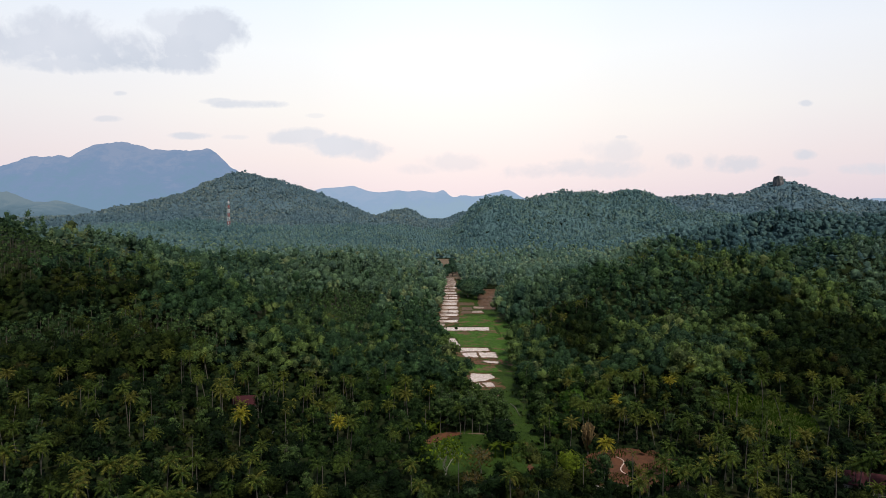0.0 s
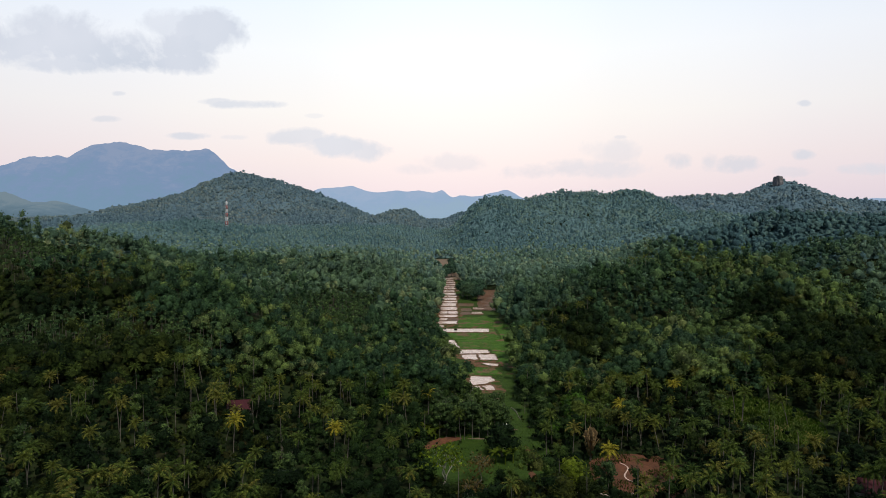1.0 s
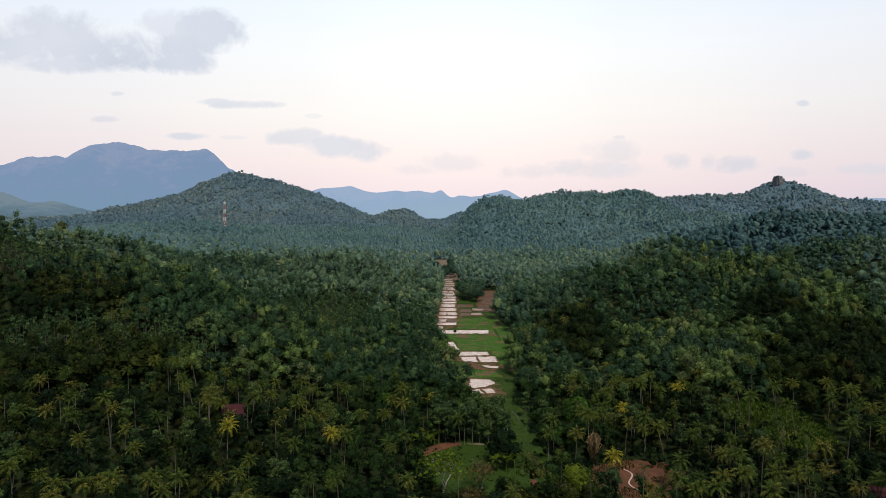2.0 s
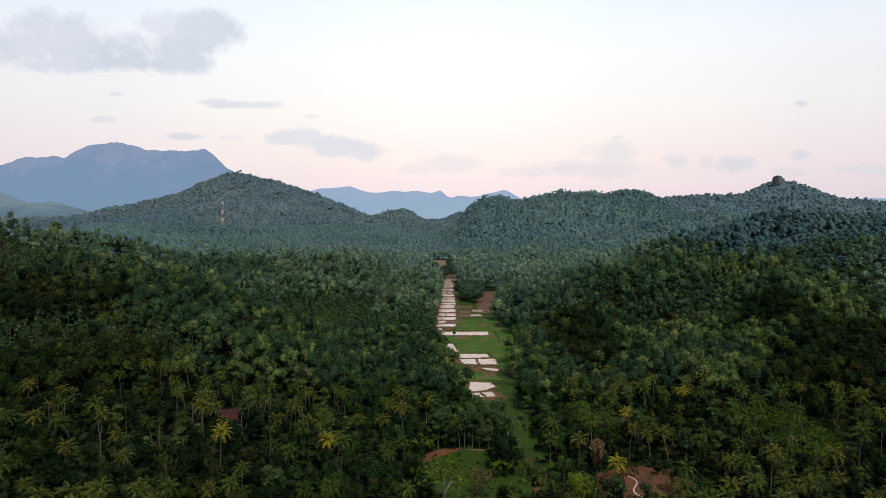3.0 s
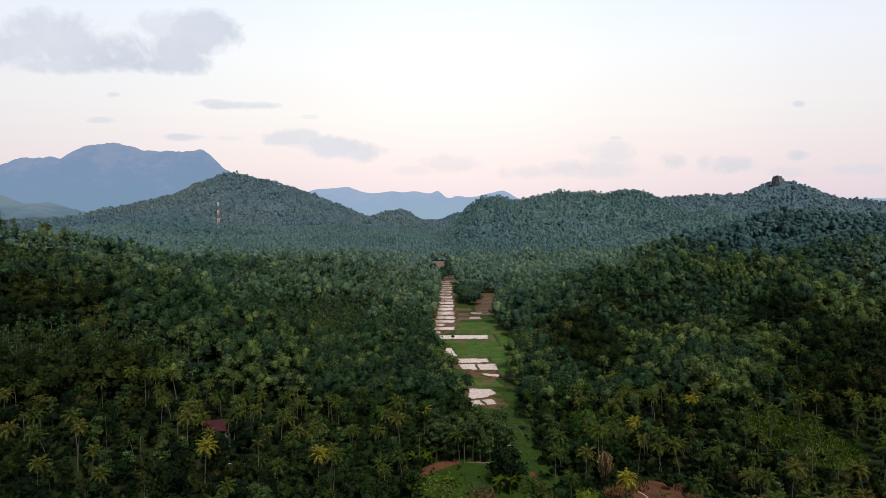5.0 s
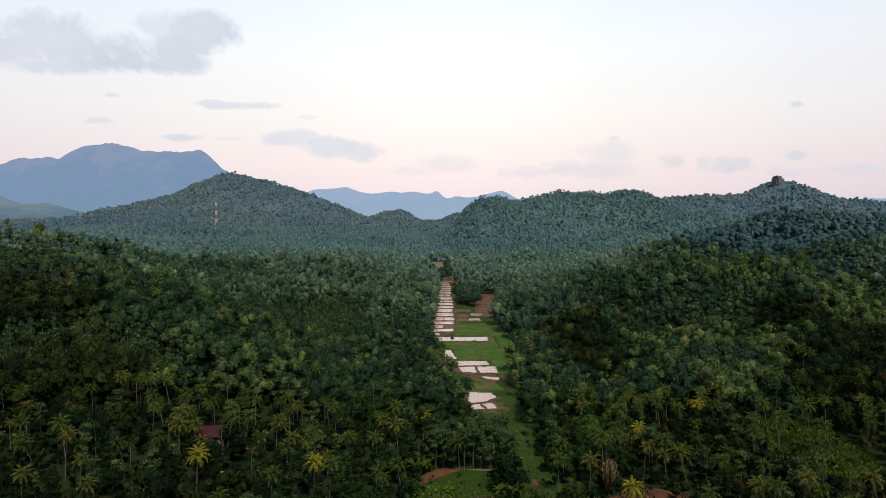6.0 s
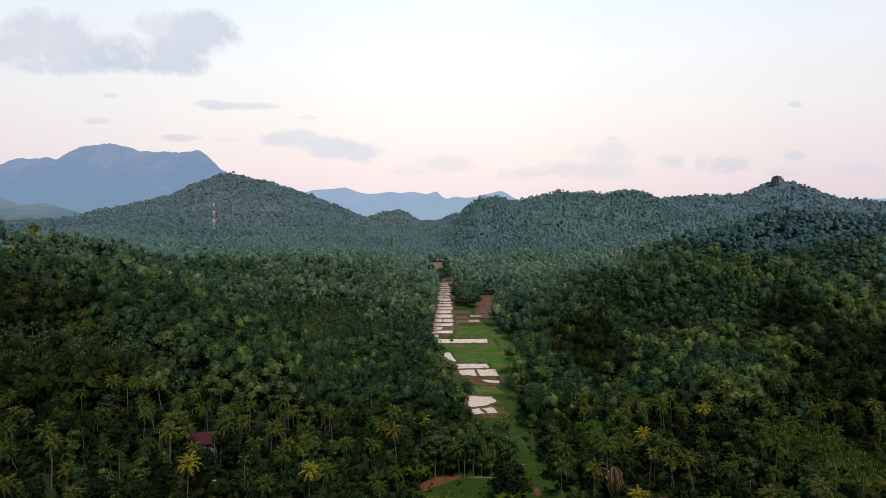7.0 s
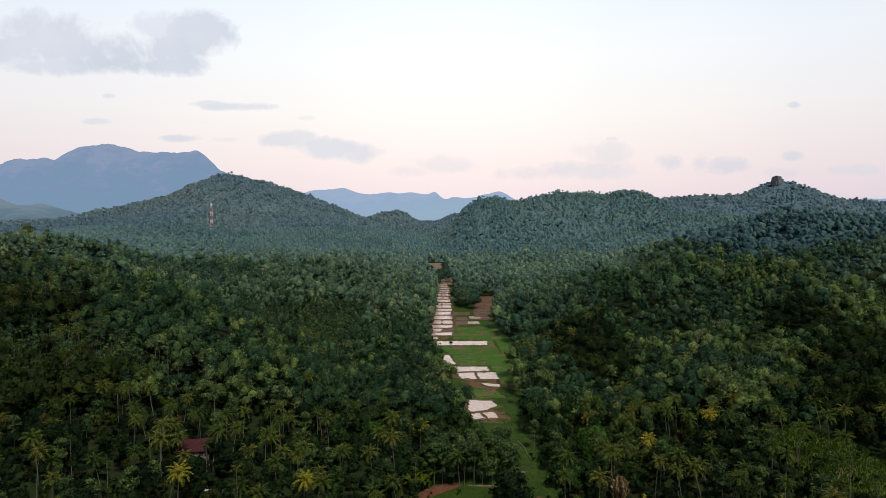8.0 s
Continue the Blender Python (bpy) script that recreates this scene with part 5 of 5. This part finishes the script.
for bx, by in ((-4, 205), (-2.4, 207.5), (-6, 207), (-7.5, 203), (-5.2, 209), (-1, 210), (16, 188), (19, 187.5), (21.5, 189)):
    plant(BANANA, at(bx, by, bx * 3.1, tr.uniform(0.9, 1.2)))


# ---- earth bank, track and ditch in the clearing ----
def mound(points, wide, high, r):
    """A heap of earth along a line."""
    co, tri, m = [], [], 7
    for k, (x, y) in enumerate(points):
        f = math.sin(math.pi * (k + 0.4) / (len(points) - 0.2))
        d = np.array(points[min(k + 1, len(points) - 1)]) - np.array(points[max(k - 1, 0)])
        nor = np.array([-d[1], d[0]]) / np.linalg.norm(d)
        for q in range(m):
            s = q / (m - 1) * 2 - 1
            p = np.array([x, y]) + nor * s * wide * (0.5 + 0.6 * f)
            co.append((p[0], p[1], float(ground(p[0], p[1])) - 0.05 + high * f * (1 - s * s) * r.uniform(0.75, 1.2)))
    for k in range(len(points) - 1):
        for q in range(m - 1):
            a = k * m + q
            tri += [(a, a + 1, a + m + 1), (a, a + m + 1, a + m)]
    return mesh_from("mound", co, tri)


curve = [(-9 + 16 * s, 196.5 + 13 * math.sin(1.5 * s) ** 0.9 + 0.2) for s in np.linspace(0, 1, 16)]
tagged(part("earth_bank", mound(curve, 2.2, 1.3, nr_), SOIL), "raw red earth bank at the edge of the meadow", "earth bank", kind="structure")
tagged(part("footpath", mound([(7 + 11 * s, 209.5 - 0.8 * s) for s in np.linspace(0, 1, 10)], 0.7, 0.35, nr_), STUBBLE), "pale trodden footpath on a low dyke", "path", kind="structure")
track = drape("dirt_track", lambda y: (25.6 + 0.05 * (y - 180) - 0.35 + 0.35 * math.sin(y) + 0.25 * math.sin(2.7 * y), 26.4 + 0.05 * (y - 180) + 0.35 + 0.35 * math.sin(y * 1.3) + 0.3 * math.sin(3.1 * y)), np.linspace(176, 202, 26), SOIL, 0.2, 6)
tagged(track, "worn red dirt track across the meadow", "path", kind="structure")
for ya, xa, xb_ in ((252.5, 15, 28), (238, 17, 28.5), (217, 21, 27)):
    line = [(xa + (xb_ - xa) * s, ya + 1.2 * s) for s in np.linspace(0, 1, 10)]
    tagged(part("dyke", mound(line, 0.5, 0.45, nr_), STUBBLE), "low pale earth dyke across the green valley", "dyke", group="valley dykes", kind="structure")


for line in FURROWS:
    tagged(part("furrow", mound(line, 1.1, 0.75, nr_), MUD), "low brown ridge across the ploughed field", "furrow", group="field ridges", kind="structure")


def ribbon(points, wide, lift):
    co, tri = [], []
    for k, (x, y) in enumerate(points):
        d = np.array(points[min(k + 1, len(points) - 1)]) - np.array(points[max(k - 1, 0)])
        nor = np.array([-d[1], d[0]]) / np.linalg.norm(d) * wide * 0.5
        for sgn in (1, -1):
            co.append((x + sgn * nor[0], y + sgn * nor[1], float(ground(x, y)) + lift))
    for k in range(len(points) - 1):
        a = 2 * k
        tri += [(a, a + 1, a + 3), (a, a + 3, a + 2)]
    return mesh_from("ribbon", co, tri)


ditch = [(53 + 1.2 * math.sin(3 * s) - 1.5 * s, 188 - 26 * s) for s in np.linspace(0, 1, 20)]
tagged(part("drain_channel", ribbon([(x + 1.5 * math.sin(y * 0.45), y) for x, y in ditch], 0.42, 0.2), WATER), "narrow winding channel of silty water", "channel", kind="structure")
bend = [(47 + 5.5 * math.cos(a), 171 + 4.5 * math.sin(a)) for a in np.linspace(2.2, 5.6, 18)]
tagged(part("drain_channel", ribbon(bend, 0.7, 0.22), WATER), "curved muddy pool edge beside the channel", "channel", kind="structure")
ring = [(48.5 + (5.5 + 0.7 * math.sin(3 * a)) * math.cos(a), 173.5 + (6.4 + 0.6 * math.sin(2 * a + 1)) * math.sin(a)) for a in np.linspace(0, 6.0, 22)]
tagged(part("yard_pool", slab(ring, float(ground(46, 171)) + 0.16, 0.5), GRASS), "weedy green patch enclosed by the channel", "pool", kind="structure")

# ---- houses ----
ROOF = mottled("clay_roof", (0.036, 0.007, 0.011), (0.066, 0.012, 0.019), 0.8, 0.8, 0.5)
PLASTER = mottled("plaster", (0.16, 0.15, 0.135), (0.28, 0.26, 0.24), 0.7, 0.9, 0.2)
SHEET = mottled("pale_sheet_roof", (0.30, 0.30, 0.30), (0.46, 0.46, 0.45), 0.6, 0.5, 0.1)
DARK_WOOD = mottled("dark_wood", (0.05, 0.035, 0.025), (0.09, 0.06, 0.045), 2.0)


def box(x0, y0, z0, x1, y1, z1, bevel=0.03):
    bm = bmesh.new()
    bmesh.ops.create_cube(bm, size=1)
    for q in bm.verts:
        q.co = Vector((x0 if q.co.x < 0 else x1, y0 if q.co.y < 0 else y1, z0 if q.co.z < 0 else z1))
    bmesh.ops.bevel(bm, geom=list(bm.edges), offset=bevel, segments=1, affect="EDGES")
    return bm


def gable(w, d, eave, ridge, over=0.6, thick=0.14):
    """A pitched roof slab on both sides of a ridge along x."""
    bm = bmesh.new()
    for sgn in (-1, 1):
        e = [(-w / 2 - over, sgn * (d / 2 + over), eave - 0.25), (w / 2 + over, sgn * (d / 2 + over), eave - 0.25), (w / 2 + over, 0, ridge), (-w / 2 - over, 0, ridge)]
        a = [bm.verts.new(p) for p in e]
        b = [bm.verts.new((p[0], p[1], p[2] - thick)) for p in e]
        bm.faces.new(a), bm.faces.new(b[::-1])
        for k in range(4):
            q = (k + 1) % 4
            bm.faces.new((a[k], b[k], b[q], a[q]))
    bmesh.ops.recalc_face_normals(bm, faces=bm.faces)
    return bm


def house(label, m, w, d, eave, ridge, roof, wall=None):
    t = thing("house", label, "house", m)
    part("wall", box(-w / 2, -d / 2, -0.8, w / 2, d / 2, eave), wall or PLASTER, t)
    part("roof", gable(w, d, eave, ridge), roof, t)
    part("door", box(-0.5, -d / 2 - 0.06, 0, 0.4, -d / 2 + 0.05, 2.05, 0.01), DARK_WOOD, t)
    for x in (-w * 0.32, w * 0.3):
        win = part("window", box(x - 0.6, -d / 2 - 0.05, 0.9, x + 0.6, -d / 2 + 0.04, 2.1, 0.01), DARK_WOOD, t)
        part("sill", box(x - 0.7, -d / 2 - 0.14, 0.8, x + 0.7, -d / 2 + 0.02, 0.9, 0.01), PLASTER, win)
    return t


house("house with a dark red tiled roof among coconut palms", at(-70.5, 219, 0.15), 7.5, 6.5, 2.8, 5.0, ROOF)
house("small house with a rusty red roof under the trees", at(106, 153, -0.4), 8, 6.5, 2.8, 4.8, ROOF)
house("low shed with a pale sheet roof among the palms", at(-57, 196, 0.05), 3.8, 1.6, 2.3, 2.55, SHEET, DARK_WOOD)
house("white house on the far slope above the trees", at(-172, 968, 0.2, 1.0), 10, 7, 5.0, 7.5, SHEET)

# ---- radio mast on the far hill ----
# red and white muted, so the distance haze sits in the paint colour
RED = mottled("mast_red", (0.30, 0.085, 0.075), (0.38, 0.11, 0.095), 0.8, 0.5, 0.1)
WHITE = mottled("mast_white", (0.48, 0.49, 0.50), (0.60, 0.61, 0.62), 0.8, 0.5, 0.1)
mast = thing("lattice_mast", "tall red and white banded lattice radio mast on a hill", "radio mast", at(-381, 1106))
HM, BANDS = 49.0, 7
for k in range(BANDS):
    z0, z1 = HM * k / BANDS, HM * (k + 1) / BANDS
    wide = lambda z: 2.0 - 1.2 * z / HM
    pcs = []
    cor = [(-1, -1), (1, -1), (1, 1), (-1, 1)]
    for q in range(4):
        a, b = cor[q], cor[(q + 1) % 4]
        A0, A1 = np.array([a[0] * wide(z0), a[1] * wide(z0), z0]), np.array([a[0] * wide(z1), a[1] * wide(z1), z1])
        B0, B1 = np.array([b[0] * wide(z0), b[1] * wide(z0), z0]), np.array([b[0] * wide(z1), b[1] * wide(z1), z1])
        pcs += [tube([A0, A1], (0.24, 0.24), 5), tube([A0, B0], (0.13, 0.13), 4), tube([A0, (A1 + B1) / 2], (0.13, 0.13), 4), tube([B0, (A1 + B1) / 2], (0.13, 0.13), 4)]
    part("band", mesh_from("band", *joined(pcs)), WHITE if k % 2 == 0 else RED, mast, "white lattice section" if k % 2 == 0 else "red lattice section")
for k, (zz, ang_) in enumerate([(46, 0), (46, 2.1), (46, 4.2), (38, 1), (10, 4.7), (12, 4.2)]):
    part("antenna", box(-0.5, -0.25, -1.3, 0.5, 0.25, 1.3, 0.08), WHITE, mast, "white panel antenna", pose(1.7 * math.cos(ang_), 1.7 * math.sin(ang_), zz, 0, 0, math.degrees(ang_) + 90))
part("tip", mesh_from("tip", *tube([(0, 0, HM - 0.2), (0, 0, HM + 3)], (0.2, 0.08), 5)), RED, mast)

# ---- rock on the pointed hill ----
ROCK = mottled("granite", (0.095, 0.10, 0.115), (0.20, 0.195, 0.20), 0.12, 0.9, 0.9)
bm = bmesh.new()
bmesh.ops.create_icosphere(bm, subdivisions=4, radius=1.0)
for q in bm.verts:
    n3 = noise.noise(q.co * 1.7 + Vector((3, 1, 5))) + 0.5 * noise.noise(q.co * 4.1)
    q.co *= 1 + 0.30 * n3
    # sheer on the side of the valley's axis, sloping off behind
    lean = 1.0 if q.co.x > 0 else 0.7
    q.co = Vector((q.co.x * 10.5 * lean, q.co.y * 15, min(q.co.z * 38, 24 + 3 * n3) if q.co.z > 0 else q.co.z * 15))
crag = part("rock_outcrop", bm, ROCK, m=Matrix.Translation((793, 1478, float(ground(793, 1478)) + 4)))
tagged(crag, "bare grey rock crag on the pointed hilltop", "rock")

# ---- grass and weeds in the open valley ----
def tufts(name, label, mat, x, y, high, blades=5):
    """Many small tufts of upright blades."""
    n = len(x)
    z = ground(x, y) + 0.1
    a = tr.uniform(0, 6.283, (n, blades))
    lean, h = tr.uniform(0.1, 0.6, (n, blades)), high * tr.uniform(0.5, 1.3, (n, blades))
    base = np.stack([np.repeat(x, blades), np.repeat(y, blades), np.repeat(z, blades)], 1)
    d = np.stack([np.cos(a).ravel(), np.sin(a).ravel(), 0 * a.ravel()], 1)
    side = np.stack([-d[:, 1], d[:, 0], d[:, 2]], 1) * 0.16 * high
    tip = base + d * (lean * h).ravel()[:, None] + np.stack([0 * h.ravel(), 0 * h.ravel(), h.ravel()], 1)
    co = np.stack([base - side, base + side, tip], 1).reshape(-1, 3)
    tone = np.repeat(np.clip(value_noise(x, y, 9) + tr.normal(size=n) * 0.15, 0, 1), blades * 3)
    return tagged(part(name, mesh_from(name, co, np.arange(len(co)).reshape(-1, 3), tone), mat), label, "grass", kind="stuff")


BLADE = foliage("grass_blade", [(0.0, (0.020, 0.046, 0.010)), (0.5, (0.036, 0.072, 0.013)), (0.85, (0.058, 0.088, 0.018)), (1.0, (0.085, 0.075, 0.028))])
RICE_BLADE = foliage("rice_blade", [(0.0, (0.036, 0.085, 0.014)), (0.6, (0.060, 0.130, 0.020)), (1.0, (0.085, 0.145, 0.026))])
HILL_BLADE = foliage("dry_blade", [(0.0, (0.036, 0.084, 0.012)), (0.6, (0.061, 0.115, 0.016)), (1.0, (0.076, 0.120, 0.022))], vary=0.3)
ty = tr.uniform(169, 345, 9000)
tx = tr.uniform(-9, 42, 9000)
ok = (tx > np.interp(ty, OPEN_Y, OPEN_L) - 2) & (tx < np.interp(ty, OPEN_Y, OPEN_R) + 2) & (value_noise(tx, ty, 7) > 0.35) & ~((np.abs(tx - 26.2) < 1.0) & (ty > 174) & (ty < 204))
wet = np.zeros(len(tx), bool)
for poly in FLOODED:
    px0, px1 = min(q[0] for q in poly), max(q[0] for q in poly)
    py0, py1 = min(q[1] for q in poly), max(q[1] for q in poly)
    wet |= (tx > px0 - 0.5) & (tx < px1 + 0.5) & (ty > py0 - 0.5) & (ty < py1 + 0.5)
tufts("meadow_grass", "rough dark green grass and weeds in the valley bottom", BLADE, tx[ok & ~wet], ty[ok & ~wet], 0.34)
ry_, rx_ = tr.uniform(346, 443, 7000), tr.uniform(0, 41, 7000)
ok = ((ry_ < 390) & (rx_ > 1 + (390 - ry_) * 0.22) & (rx_ < 32 + (390 - ry_) * 0.2)) | ((ry_ > 408) & (rx_ > 11.5) & (rx_ < 33 + (ry_ - 408) * 0.1))
ok &= value_noise(rx_, ry_, 6) > 0.3
tufts("rice_shoots", "bright green rice shoots and grass on the plots", RICE_BLADE, rx_[ok], ry_[ok], 0.32)
ka, kr = tr.uniform(0, 6.283, 3500), np.sqrt(tr.uniform(0, 1, 3500))
tufts("slope_grass", "tall yellow-green grass on the open slope", HILL_BLADE, 110 + 12.5 * kr * np.cos(ka), 210 + 24 * kr * np.sin(ka), 0.8)
ya_, yr_ = tr.uniform(0, 6.283, 3600), np.sqrt(tr.uniform(0, 1, 3600))
wx, wy = 54 + 15 * yr_ * np.cos(ya_), 179 + 17 * yr_ * np.sin(ya_)
ok = (value_noise(wx, wy, 6) + 0.35 * yr_ > 0.62)
tufts("yard_weeds", "patchy weeds on the cleared red earth", BLADE, wx[ok], wy[ok], 0.5)
wx, wy = tr.uniform(-8, 34, 260), tr.uniform(168, 262, 260)
ok = is_open(wx, wy) & (value_noise(wx, wy, 12) > 0.55) & (np.abs(wy - 187) > 6) & ((wx < 11) | (wx > 20) | (wy < 205))
woods("meadow_bushes", "low weedy bushes scattered over the meadow", SHRUB, LEAF, wx[ok], wy[ok], 0.18, 0.42, patch_tone(wx[ok], wy[ok]))
wx, wy = np.array([104.0, 112.0, 117.0, 107.0, 50.0, 62.0, 58.0]), np.array([206.0, 222.0, 208.0, 194.0, 186.0, 188.0, 171.0])
woods("slope_bushes", "dark round bushes on the grassy slope", SHRUB, LEAF, wx, wy, 0.6, 1.1, patch_tone(wx, wy))

# ---- odds and ends in the meadow ----
log_path = [(26.6 + 2.6 * q + 0.5 * math.sin(5 * q), 242 - 14 * q, float(ground(26.6 + 2.6 * q, 242 - 14 * q)) + 0.22) for q in np.linspace(0, 1, 8)]
tagged(part("fallen_log", mesh_from("fallen_log", *tube(log_path, np.linspace(0.24, 0.10, 8), 7)), BARK_PALE), "long weathered fallen trunk lying on the grass", "log")
SHEETING = mottled("white_sheeting", (0.42, 0.42, 0.42), (0.60, 0.60, 0.59), 0.8, 0.5, 0.2)
bm = bmesh.new()
bmesh.ops.create_grid(bm, x_segments=8, y_segments=4, size=0.5)
for q in bm.verts:
    q.co = Vector((q.co.x * 3.4, q.co.y * 1.3, 0.09 * math.sin(9 * q.co.x + 4 * q.co.y) + 0.12 * math.cos(7 * q.co.y)))
bmesh.ops.solidify(bm, geom=list(bm.faces), thickness=0.03)
tagged(part("tarpaulin", bm, SHEETING, m=at(22, 223, 0.1, sink=-0.35)), "crumpled white plastic sheet lying on the meadow", "tarpaulin")
clump = thing("reed_clump", "dark bushy clump standing in the long flooded plot", "bush", Matrix.Translation((8.6, 394.0, 0.2)))
part("stems", mesh_from("stems", *joined([tube([(0.3 * math.cos(a), 0.3 * math.sin(a), -0.4), (0.7 * math.cos(a), 0.7 * math.sin(a), 1.2)], (0.07, 0.03), 4) for a in (0.2, 1.5, 2.7, 3.9, 5.2)])), BARK, clump)
part("foliage", mesh_from("foliage", *crown_of(nr_, 2.6, 1.8, 0.0, 4, 120, 0.3)), LEAF, clump)
